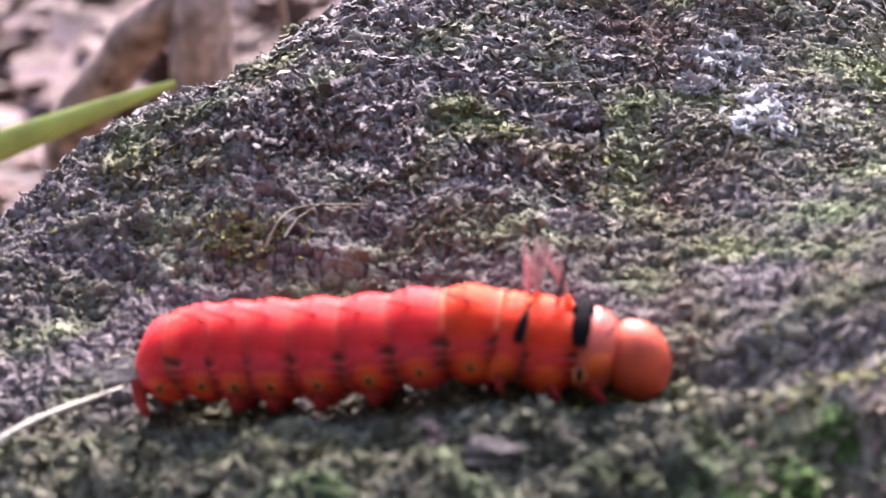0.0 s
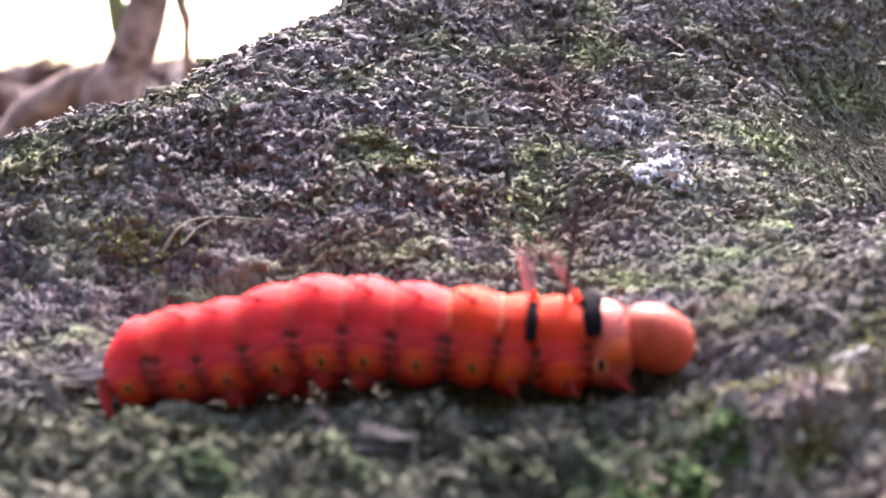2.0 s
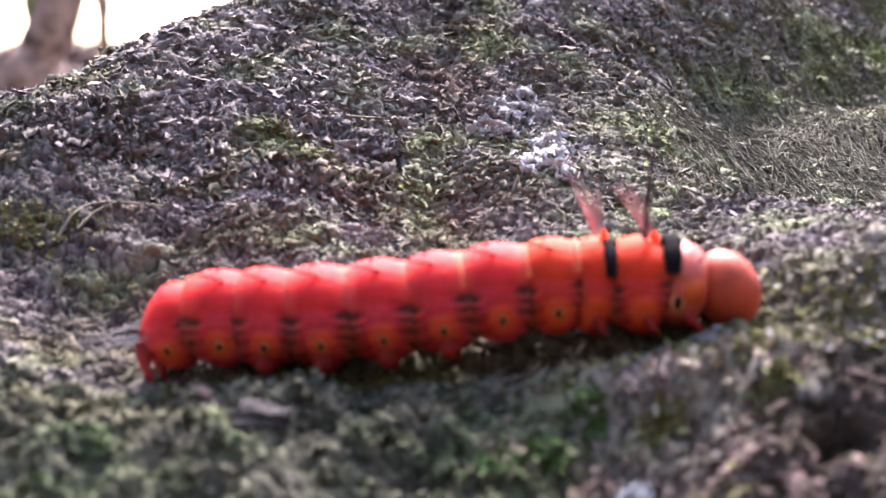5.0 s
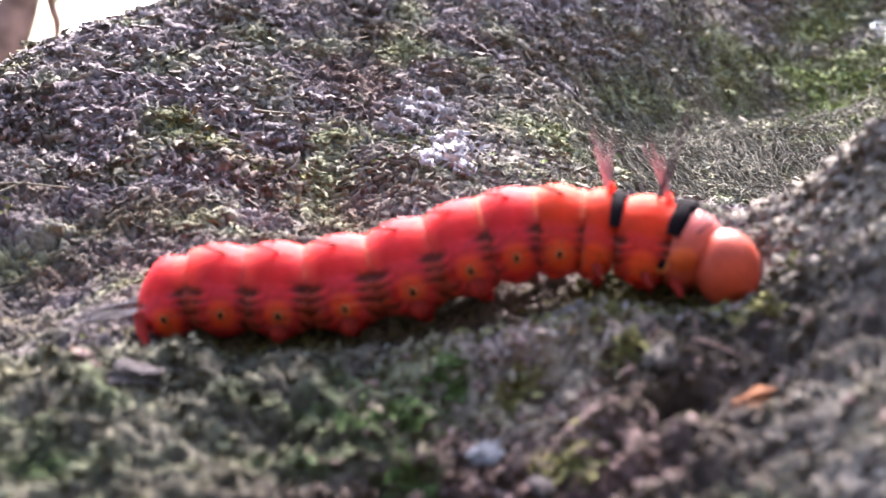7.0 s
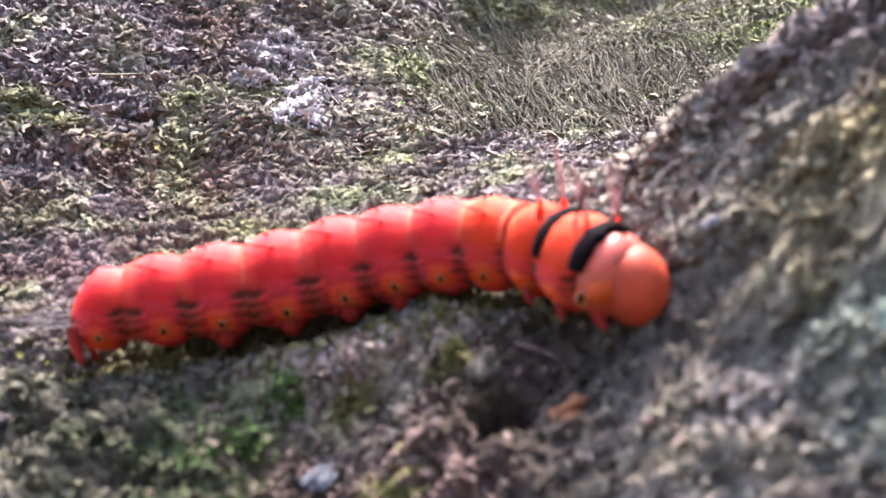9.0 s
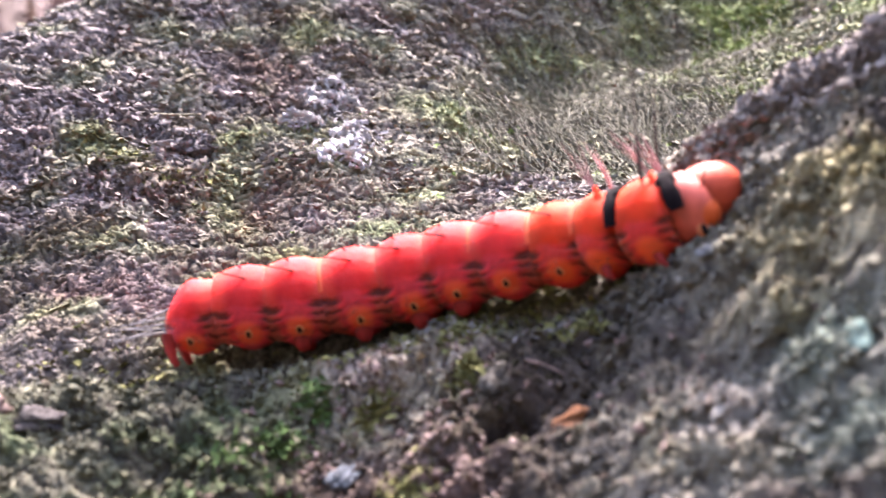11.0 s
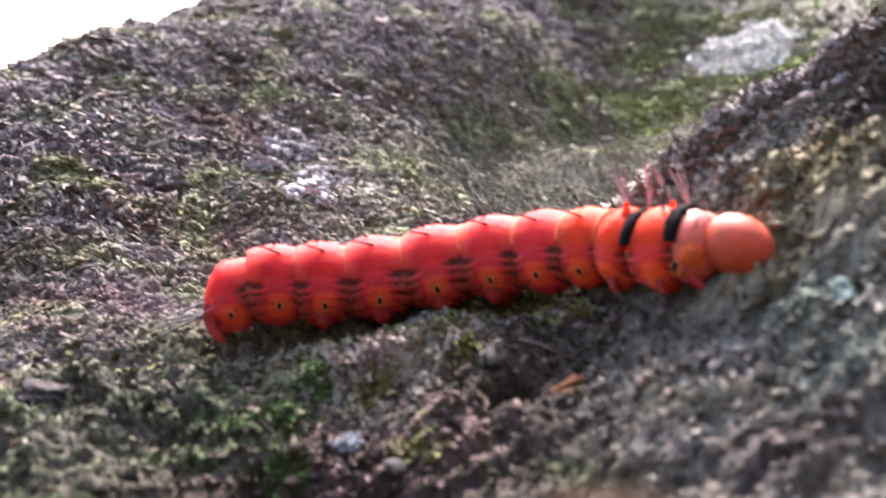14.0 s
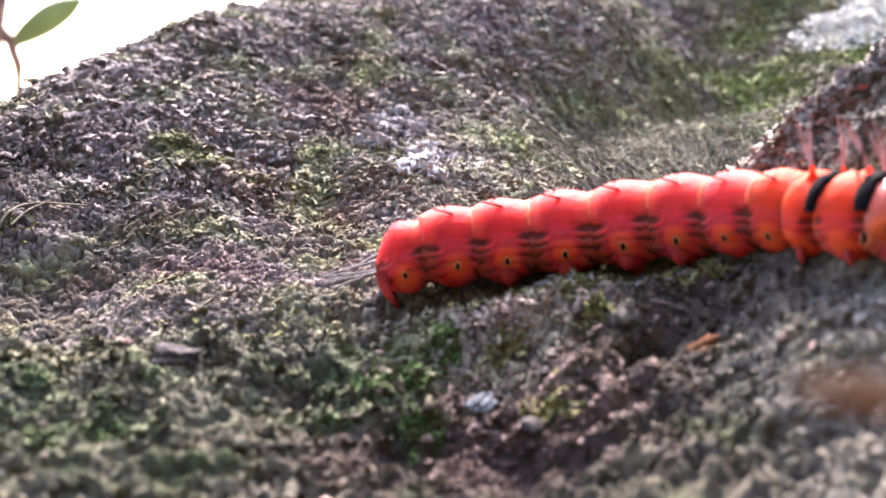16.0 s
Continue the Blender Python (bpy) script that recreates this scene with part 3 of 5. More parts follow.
def egg(centre, radii, n=22, m=32):
    u, v = np.linspace(0, np.pi, n), np.linspace(0, 2 * np.pi, m, endpoint=False)
    p = np.stack([np.cos(u)[:, None] + 0 * v[None], np.sin(u)[:, None] * np.cos(v)[None], np.sin(u)[:, None] * np.sin(v)[None]], -1)
    return (p * np.array(radii) + np.array(centre)).reshape(-1, 3), grid_faces(n, m, True)


# ---- the caterpillar ----
def skin_material(name, back_colour, side_colour, lobe_colour):
    """Taut matt skin: bright above; on the flank dark lengthwise wrinkles towards the joints and an orange lobe in the middle."""
    m, n, l, b = material(name, 0.68, 0.06)
    co = n.new("ShaderNodeTexCoord")
    sep = n.new("ShaderNodeSeparateXYZ")
    l.new(co.outputs["Object"], sep.inputs[0])
    x, z = sep.outputs[0], sep.outputs[2]

    def calc(op, p, q=0.0, r=0.0):
        k = n.new("ShaderNodeMath")
        k.operation = op
        for i, value in enumerate((p, q, r)):
            if hasattr(value, "is_linked"):
                l.new(value, k.inputs[i])
            else:
                k.inputs[i].default_value = value
        return k.outputs[0]

    def between(value, lo, hi):
        k = n.new("ShaderNodeMapRange")
        k.interpolation_type = "SMOOTHSTEP"
        k.inputs[1].default_value, k.inputs[2].default_value = lo, hi
        l.new(value, k.inputs[0])
        return k.outputs[0]

    wob = calc("SUBTRACT", noise_tex(n, l, 420, 3, 0.6, co).outputs[0], 0.5)
    level = calc("MULTIPLY_ADD", wob, 0.0013, z)
    far = calc("ABSOLUTE", x)
    above = between(level, -0.00035, 0.00015)
    # wrinkles bow over the lobe
    bowed = calc("MULTIPLY_ADD", calc("MULTIPLY", x, x), 35.0, level)
    wave = calc("SINE", calc("MULTIPLY", bowed, 10500.0))
    towards_joint = between(calc("MULTIPLY_ADD", wob, 0.0009, far), 0.00045, 0.00130)
    lines = calc("MULTIPLY", between(wave, -0.3, 0.9), between(noise_tex(n, l, 900, 2, 0.5, co).outputs[0], 0.30, 0.55))
    low = calc("SUBTRACT", 1.0, between(level, -0.00185, -0.00095))
    dark = calc("MULTIPLY", lines, calc("MULTIPLY_ADD", low, 0.22, calc("MULTIPLY_ADD", towards_joint, 0.78, 0.10)))
    dark = calc("MULTIPLY", dark, calc("MULTIPLY_ADD", low, -0.30, 1.0))
    # the uppermost wrinkle is nearly black
    top_line = calc("MULTIPLY", calc("SUBTRACT", 1.0, between(calc("ABSOLUTE", calc("ADD", level, 0.00030)), 0.00008, 0.00028)), between(calc("MULTIPLY_ADD", wob, 0.0006, far), 0.0009, 0.0014))
    dark = calc("MAXIMUM", dark, calc("MULTIPLY", top_line, 0.85))
    dx, dz = calc("DIVIDE", calc("ADD", x, -0.0001), 0.00085), calc("DIVIDE", calc("ADD", z, 0.00175), 0.00075)
    dist = calc("SQRT", calc("ADD", calc("MULTIPLY", dx, dx), calc("MULTIPLY", dz, dz)))
    lobe = calc("SUBTRACT", 1.0, between(calc("MULTIPLY_ADD", wob, 0.9, dist), 0.55, 1.25))
    mott = noise_tex(n, l, 700, 4, 0.65, co).outputs[0]
    back = ramp(n, [(0.25, tuple(c * 0.62 for c in back_colour)), (0.75, back_colour)])
    l.new(mott, back.inputs[0])
    side = ramp(n, [(0.3, tuple(c * 0.6 for c in side_colour)), (0.7, tuple(c * 1.2 for c in side_colour))])
    l.new(mott, side.inputs[0])
    flank = mix(n, l, calc("MULTIPLY", between(calc("MULTIPLY_ADD", wob, 0.0007, far), 0.00085, 0.00160), 0.6), side.outputs[0], (0.30, 0.072, 0.046))
    flank = mix(n, l, lobe, flank, lobe_colour)
    flank = mix(n, l, calc("MULTIPLY", dark, calc("SUBTRACT", 1.0, calc("MULTIPLY", lobe, 0.75))), flank, (0.046, 0.014, 0.014))
    pale = calc("MULTIPLY", between(calc("MULTIPLY_ADD", wob, 0.0006, far), 0.00085, 0.00165), 0.5)
    back_tone = mix(n, l, pale, back.outputs[0], (0.56, 0.055, 0.034))
    l.new(mix(n, l, above, flank, back_tone), b.inputs["Base Color"])
    b.inputs["Subsurface Weight"].default_value = 1.0
    b.inputs["Subsurface Radius"].default_value = (1.0, 0.25, 0.12)
    b.inputs["Subsurface Scale"].default_value = 0.0022
    # fine granular skin and the relief of the wrinkles
    fine = noise_tex(n, l, 1700, 4, 0.65, co).outputs[0]
    height = calc("ADD", calc("MULTIPLY", fine, 0.35), calc("MULTIPLY", calc("MULTIPLY", dark, calc("SUBTRACT", 1.0, above)), -0.9))
    bump = n.new("ShaderNodeBump")
    bump.inputs["Strength"].default_value, bump.inputs["Distance"].default_value = 0.9, 0.0003
    l.new(height, bump.inputs["Height"])
    l.new(bump.outputs[0], b.inputs["Normal"])
    return m


def plain(name, colour, rough=0.5, spec=0.4, vary=0.25, scale=700, bump=0.0):
    m, n, l, b = material(name, rough, spec)
    t = noise_tex(n, l, scale, 4, 0.6)
    r = ramp(n, [(0.3, tuple(c * (1 - vary) for c in colour)), (0.7, tuple(min(1, c * (1 + vary)) for c in colour))])
    l.new(t.outputs[0], r.inputs[0])
    l.new(r.outputs[0], b.inputs["Base Color"])
    if bump:
        bn = n.new("ShaderNodeBump")
        bn.inputs["Strength"].default_value, bn.inputs["Distance"].default_value = bump, 0.0003
        l.new(noise_tex(n, l, 2200, 5, 0.7).outputs[0], bn.inputs["Height"])
        l.new(bn.outputs[0], b.inputs["Normal"])
    return m


SKIN_RED = skin_material("red_skin", (0.54, 0.024, 0.025), (0.62, 0.042, 0.056), (0.66, 0.082, 0.036))
SKIN_ORANGE = skin_material("orange_skin", (0.54, 0.036, 0.010), (0.60, 0.042, 0.036), (0.66, 0.088, 0.030))
SHIELD = plain("glossy_shield", (0.43, 0.074, 0.050), 0.45, 0.28, 0.25, 600, 0.12)
CAPSULE = plain("glossy_capsule", (0.36, 0.050, 0.024), 0.52, 0.15, 0.3, 600, 0.12)
CHEEK = plain("orange_cheek", (0.46, 0.072, 0.018), 0.6, 0.15, 0.2)
FOLD = plain("yellow_fold", (0.54, 0.076, 0.034), 0.7, 0.1, 0.2)
RIM = plain("tan_rim", (0.44, 0.120, 0.046), 0.55, 0.3, 0.25)
FOOT = plain("red_foot", (0.26, 0.016, 0.014), 0.6, 0.2, 0.35, 900)
DARK = plain("black_mark", (0.006, 0.004, 0.005), 0.9, 0.03, 0.5, 1500)
HAIR_DARK = plain("dark_hair", (0.030, 0.012, 0.013), 0.7, 0.1, 0.3)
HAIR_PINK = plain("pink_hair", (0.42, 0.20, 0.185), 0.7, 0.1, 0.3)
HAIR_GREY = plain("grey_hair", (0.15, 0.13, 0.135), 0.7, 0.1, 0.3)

LONG, WIDE, HIGH = 0.45, 0.274, 0.280


def skin_point(u, th, size=1.0, out=0.0):
    """A place on a segment's skin: u along it (-0.5 to 0.5), th round it from the flank upwards."""
    u, th = np.broadcast_arrays(np.asarray(u, float), np.asarray(th, float))
    s, c = np.sin(th), np.cos(th)
    r = 1 - 0.12 * np.abs(2 * u) ** 2 + 0.045 * np.clip(s, 0, 1) * np.sin(2 * np.pi * (u + 0.32))
    r = r + 0.05 * np.exp(-((s + 0.45) / 0.2) ** 2) * np.cos(np.pi * u)
    r = r + 0.09 * np.clip(-s - 0.25, 0, 1) * (np.cos(2 * np.pi * np.clip(u * 1.3, -0.5, 0.5)) - 0.30)
    z = HIGH * s * np.where(s < 0, 1.02, 1.0)
    y = WIDE * c
    k = (r * size + out / HIGH)
    return np.stack([LONG * u * (0.6 + 0.4 * size), y * k, z * k], -1)


def oval(u0, th0, ru, rth, size, out, n=14):
    """A small raised oval on the skin."""
    a = np.linspace(0, 2 * np.pi, n, endpoint=False)
    rings = [skin_point(u0 + k * ru * np.cos(a), th0 + k * rth * np.sin(a), size, o) for k, o in ((1.0, 0.0), (0.85, out), (0.4, out * 1.25), (0.02, out * 1.3))]
    return np.concatenate(rings), grid_faces(4, n, True)


def segment(parent, k):
    """One ring of the body: k counts from the tail; 8 and 9 carry the tufts."""
    size = [0.89, 0.98, 1.03, 1.05, 1.05, 1.03, 1.0, 0.97, 0.955, 0.97][k]
    skin = SKIN_RED if k < 7 else SKIN_ORANGE
    u = np.linspace(-0.5, 0.5, 19)
    tuck = np.where(np.abs(u) > 0.49, 0.55, 1.0)[:, None, None]
    th = np.linspace(0, 2 * np.pi, 40, endpoint=False)
    if k == 0:
        # the tail end slopes down and closes in a rounded cap behind
        along = np.concatenate([np.linspace(0.5, 0.1, 9), 0.1 - 0.52 * np.sin(np.linspace(0, np.pi / 2, 16)[1:])])[::-1]
        uu, vv = np.meshgrid(along, th, indexing="ij")
        v = skin_point(np.clip(uu, -0.1, 0.5), vv, size)
        close = np.clip((0.1 - uu) / 0.52, 0, 1)
        shrink = (np.clip(1 - close ** 2.0, 0.0002, 1) ** 0.60)[..., None]
        v = v * np.concatenate([np.ones_like(shrink), shrink, shrink], -1)
        v[..., 0] = LONG * uu
        v[..., 2] = np.where(v[..., 2] > 0, v[..., 2] * (1 - 0.35 * close), v[..., 2]) - close ** 2 * 0.06
        f = grid_faces(24, 40, True)
    else:
        uu, vv = np.meshgrid(u, th, indexing="ij")
        v, f = skin_point(uu, vv, size) * np.concatenate([np.ones_like(tuck), tuck, tuck], -1), grid_faces(19, 40, True)
    v = v * np.array([[1.07, 1.09, 1.07, 1.12, 1.12, 1.10, 1.04, 0.94, 0.60, 0.84][k], 1.0, 1.0])
    seg = part("segment", v.reshape(-1, 3), f, skin, parent, "bright red segment" if k < 7 else "orange front segment")
    r = random.Random(40 + k)
    for side in (-1, 1):
        turn = lambda a: a if side > 0 else np.pi - a
        if k < 8:
            v, f = oval(0.02, turn(-0.68), 0.064, 0.140, size, 0.005)
            rim = part("rim", v, f, RIM, seg, "tan rim of a breathing slit")
            v, f = oval(0.02, turn(-0.67), 0.034, 0.105, size, 0.010)
            part("spiracle", v, f, DARK, rim, "black breathing slit")
        if 2 <= k <= 5:
            base = skin_point(0.0, turn(-1.15), size)
            foot = [base + (0, 0, 0.06), base + (0, 0.01 * side, -0.015), base + (0.008, 0.012 * side, -0.05), base + (0.008, 0.014 * side, -0.062)]
            v, f = tube(foot, [0.075, 0.055, 0.036, 0.010], 12)
            part("proleg", v, f, FOOT, seg)
        if k == 0:
            # a clasper hangs down behind the last lobe
            base = skin_point(-0.34, turn(-0.95), size)
            v, f = tube([base + (0, 0, 0.10), base + (-0.01, 0.01 * side, 0.0), base + (0.0, 0.02 * side, -0.075), base + (0.015, 0.02 * side, -0.115), base + (0.02, 0.02 * side, -0.128)], [0.055, 0.040, 0.026, 0.022, 0.008], 12)
            part("proleg", v, f, FOOT, seg, "red hind clasper")
        if k >= 8:
            base = skin_point(0.05, turn(-1.0), size)
            v, f = tube([base + (0, 0, 0.04), base + (0.03, 0.02 * side, -0.03), base + (0.06, 0.02 * side, -0.06)], [0.04, 0.026, 0.008], 8)
            part("leg", v, f, FOOT, seg)
        pieces = []
        for i in range(3 if k else 5):
            b = skin_point(r.uniform(-0.3, 0.35), turn(r.uniform(-0.75, -0.1 if k else 0.9)), size)
            pieces.append(hair(b, (r.uniform(-0.9, 0.5), side * r.uniform(0.5, 1), r.uniform(-0.7, 0.15)), r.uniform(0.07, 0.15), 0.0036, (0, 0, -0.1)))
        v, f = joined(pieces)
        part("flank_fringe", v, f, HAIR_DARK, seg, "fine thin flank hairs")
        if 0 < k < 8:
            v, f = hair(skin_point(0.04, turn(0.72), size), (-0.95, side * 0.18, 0.38), r.uniform(0.24, 0.31), 0.0105, (-0.05, 0, -0.06))
            part("bristle", v, f, HAIR_DARK, seg, "dark bristle lying back")
            v, f = hair(skin_point(-0.06, turn(1.15), size), (r.uniform(-0.7, -0.3), side * 0.35, 1), r.uniform(0.12, 0.19), 0.0075, (-0.15, 0, 0))
            part("back_hair", v, f, HAIR_DARK, seg, "short dark hair standing on the back")
        if k >= 8:
            # a pale pink tuft on a small wart
            root_point = skin_point(0.08 if k == 8 else 0.24, turn(1.12), size)
            v, f = tube([root_point - (0, 0, 0.05), root_point + (0, 0, 0.015), root_point + (-0.010, 0, 0.06)], [0.05, 0.022, 0.010], 10)
            wart = part("wart", v, f, SKIN_ORANGE, seg)
            pieces = [hair(root_point + (-0.008, 0, 0.03), (r.uniform(-0.55, -0.1), side * r.uniform(-0.1, 0.35), 1), r.uniform(0.2, 0.42), 0.010, (r.uniform(-0.2, 0.0), 0, 0)) for _ in range(5)]
            v, f = joined(pieces)
            part("tuft", v, f, HAIR_PINK, seg, "pale pink hair tuft")
        if k == 9:
            v, f = hair(skin_point(0.1, turn(1.0), size), (0.15, side * 0.05, 1), 0.78, 0.013, (0.06, 0, 0), 9)
            part("long_hair", v, f, HAIR_DARK, seg, "long dark upright hair")
        if k == 0:
            pieces = [hair((r.uniform(-0.16, -0.06), side * r.uniform(0.02, 0.12), r.uniform(-0.10, 0.16)), (-1, side * r.uniform(-0.2, 0.4), r.uniform(-0.1, 0.3)), r.uniform(0.40, 0.66), 0.013, (0, 0, r.uniform(-0.12, -0.02)), 9) for _ in range(3)]
            v, f = joined(pieces)
            part("tail_tuft", v, f, HAIR_GREY, seg, "long grey tail hairs")
    return seg


def joint(parent, black, size, narrow=1.0):
    """The fold between two rings: a yellow line over the back with a dark blotch on each flank, or a black band."""
    if black:
        th = np.linspace(0.05, np.pi - 0.05, 64)
        wide = 0.052 * narrow * (0.55 + 0.45 * np.sin(th) ** 0.6) * (1 + 0.5 * value_noise(th * 7, 0 * th + 2 * narrow, 51))
        v = [np.stack([0 * th + wide * a, WIDE * rr * np.cos(th), HIGH * rr * np.sin(th)], -1) for a, rr in ((-1.25, 0.80), (-1, 1.0), (-0.5, 1.022), (0.5, 1.022), (1, 1.0), (1.25, 0.80))]
        return part("band", np.concatenate(v), grid_faces(6, 64), DARK, parent, "velvety black band")
    th = np.linspace(0.12, np.pi - 0.12, 40)
    dip = 1 - 0.035 * np.sin(th) ** 2
    v = [np.stack([0 * th + 0.015 * a, WIDE * rr * dip * np.cos(th), HIGH * rr * dip * np.sin(th)], -1) for a, rr in ((-1.2, 0.8), (-1, 0.930 * size), (0, 0.945 * size), (1, 0.930 * size), (1.2, 0.8))]
    return part("fold", np.concatenate(v), grid_faces(5, 40), FOLD, parent, "pale yellow fold line")


CAPSULE_HALF = (0.232, 0.208, 0.192)


def head(parent):
    """A glossy shield and the round head capsule in front of it."""
    v, f = egg((0.065, 0, 0.0), (0.185, 0.246, 0.250), 28, 48)
    # the shield is parted into two lobes by a furrow
    v = v - np.array([0, 0, 1.0]) * (0.030 * np.exp(-(v[:, 1] / 0.035) ** 2) * np.clip(v[:, 2] / 0.25, 0, 1))[:, None]
    ob = part("head", v, f, SHIELD, parent, "glossy pinkish orange head shield")
    # the capsule turns about its own middle: long down the face, with a shallow cleft from the crown
    v, f = egg((0, 0, 0), (1, 1, 1), 30, 48)
    v = np.sign(v) * np.abs(v) ** np.array([0.98, 0.98, 0.98])
    cleft = np.exp(-(v[:, 1] / 0.09) ** 2) * np.clip(v[:, 2] + 0.4, 0, 1)
    v = v * (1 - 0.03 * cleft[:, None]) * CAPSULE_HALF
    capsule = part("capsule", v, f, CAPSULE, ob, "glossy red-brown head capsule")
    for side in (-1, 1):
        v, f = egg((0.100, side * 0.150, -0.050), (0.100, 0.100, 0.105), 16, 22)
        part("cheek", v, f, CHEEK, ob, "orange cheek")
        v, f = egg((0.030, side * 0.205, -0.140), (0.040, 0.030, 0.056), 12, 16)
        patch = part("rim", v, f, RIM, ob, "tan patch round a breathing slit")
        v, f = egg((0.030, side * 0.230, -0.140), (0.021, 0.012, 0.040), 10, 12)
        part("spiracle", v, f, DARK, patch, "black breathing slit")
        v, f = tube([(0.1, side * 0.12, -0.2), (0.15, side * 0.13, -0.24), (0.19, side * 0.13, -0.275)], [0.045, 0.03, 0.008], 8)
        part("leg", v, f, FOOT, ob)
        r = random.Random(9 + side)
        for _ in range(2):
            v, f = hair((r.uniform(0.05, 0.28), side * r.uniform(0.05, 0.15), 0.21), (r.uniform(-0.2, 0.6), side * 0.3, 1), r.uniform(0.10, 0.18), 0.005)
            part("bristle", v, f, HAIR_DARK, ob, "short dark head bristle")
        v, f = hair((0.14, side * 0.20, 0.10), (0.45, side * 0.3, 0.75), 0.26, 0.006, (0.25, 0, 0.1))
        part("bristle", v, f, HAIR_DARK, ob, "dark bristle over the head shield")
    return ob, capsule


caterpillar = tagged(new("caterpillar"), "bright red caterpillar with black bands crawling over the bark", "caterpillar")
SEGMENTS = [segment(caterpillar, k) for k in range(10)]
JOINTS = [joint(caterpillar, k in (9, 10), 1.04 if 3 <= k <= 6 else 0.965 if k == 1 else 1.0, 0.8 if k == 9 else 1.0) for k in range(1, 11)]
HEAD, CAPSULE_PART = head(caterpillar)


# ---- small things lying on the bark ----
WHITE_CRUST = plain("white_crust", (0.78, 0.75, 0.71), 0.95, 0.04, 0.35, 1500, 0.8)
WHITE_PALE = plain("pale_lichen", (0.46, 0.43, 0.44), 0.95, 0.04, 0.35, 1500, 0.8)
WHITE_LICHEN = plain("white_lichen", (0.30, 0.272, 0.278), 0.95, 0.04, 0.35, 1500, 0.8)
CHIP_PINK = plain("pink_chip", (0.150, 0.102, 0.090), 0.9, 0.05, 0.5, 1500, 0.9)
CRUMB_PINK = grain_material("pink_crumb", [(0.2, (0.060, 0.038, 0.034)), (0.5, (0.135, 0.088, 0.080)), (0.8, (0.27, 0.20, 0.185))], 600, spec=0.1)
PLATE_GREY = plain("grey_plate", (0.140, 0.120, 0.124), 0.9, 0.05, 0.5, 1500, 0.9)
CHIP_GREY = plain("grey_chip", (0.055, 0.046, 0.045), 0.9, 0.05, 0.5, 1500, 0.9)
CHIP_WHITE = plain("white_chip", (0.20, 0.18, 0.17), 0.9, 0.05, 0.5, 1500, 0.9)
CHIP_BLUE = plain("blue_grey_chip", (0.125, 0.128, 0.142), 0.9, 0.05, 0.5, 1500, 0.9)
CHIP_ORANGE = plain("orange_chip", (0.25, 0.110, 0.060), 0.9, 0.05, 0.5, 1500, 0.9)
CHIP_TEAL = plain("teal_lichen", (0.130, 0.175, 0.155), 0.9, 0.05, 0.5, 1500, 0.9)
CHIP_TAN = plain("tan_lichen", (0.135, 0.116, 0.106), 0.9, 0.05, 0.5, 1500, 0.9)
CHIP_CRUST = grain_material("crusted_lump", [(0.1, (0.022, 0.018, 0.016)), (0.5, (0.070, 0.060, 0.052)), (0.9, (0.170, 0.150, 0.140))], 700, spec=0.05, bump=1.0, island=False)
STRAW = plain("straw", (0.36, 0.31, 0.25), 0.6, 0.3, 0.25, 400)
STEM = plain("brown_stem", (0.20, 0.13, 0.108), 0.9, 0.06, 0.75, 210)
STEM_GREEN = plain("green_stem", (0.17, 0.17, 0.075), 0.8, 0.15, 0.5, 160)
# brighter than the other blade: light from behind is put into its colour
LEAF_BACKLIT = plain("backlit_green_blade", (0.30, 0.32, 0.07), 0.5, 0.3, 0.3, 90)
LEAF = plain("green_leaf", (0.20, 0.26, 0.085), 0.5, 0.4, 0.3, 90)
LEAF_YELLOW = plain("yellow_green_leaf", (0.19, 0.18, 0.032), 0.5, 0.4, 0.25, 90)
LEAF_GOLD = plain("golden_leaf", (0.42, 0.24, 0.03), 0.6, 0.2, 0.2, 300)
LEAF_DRY = plain("dry_leaf", (0.20, 0.105, 0.05), 0.6, 0.3, 0.3, 300)


def on_bark(x, y, lift=0.0):
    a, b = np.array([x]), np.array([y])
    return np.array([x, y, float(surface(a, b)[0]) + lift]), slope_frame(a, b)[0]


def thing(name, v, f, mat, label, category, group="", smooth=True):
    ob = mesh_object(name, to_world(v), f, mat, smooth)
    return tagged(ob, label, category, group)


def chip(name, x, y, size, mat, label, category, flat=0.5, long=1.0, seed=0, lift=0.1, group=""):
    """A small worn crumb or pebble, bedded in the bark."""
    r = np.random.default_rng(seed + 50)
    size, lift = size * 0.8, lift * 0.45
    v, f = egg((0, 0, 0), (1, 1, 1), 30, 46)
    bumps = sum(a * np.cos(v @ w + p) for a, w, p in zip((0.22, 0.18, 0.12), r.normal(0, 2.8, (3, 3)), r.uniform(0, 6, 3)))
    bumps = bumps + 0.30 * (value_noise(v[:, 0] * 3 + seed, v[:, 1] * 3 + v[:, 2] * 2.1, seed)) + 0.26 * gradient_noise(v[:, 0] * 5 + seed, v[:, 1] * 5 + v[:, 2] * 4, seed + 1) + 0.18 * gradient_noise(v[:, 0] * 11 + seed, v[:, 1] * 11 + v[:, 2] * 9, seed + 2)
    v = np.sign(v) * np.abs(v) ** 0.9 * (1 + bumps[:, None]) * (long, 0.8, flat) * size
    a = r.uniform(0, 6.28)
    v = v @ np.array([[np.cos(a), -np.sin(a), 0], [np.sin(a), np.cos(a), 0], [0, 0, 1]]).T
    p, n = on_bark(x, y)
    t = np.cross((0, 1, 0), n)
    t /= np.linalg.norm(t)
    v = p + n * lift * size + v[:, :1] * t + v[:, 1:2] * np.cross(n, t) + v[:, 2:] * n
    return thing(name, v, f, mat, label, category, group)


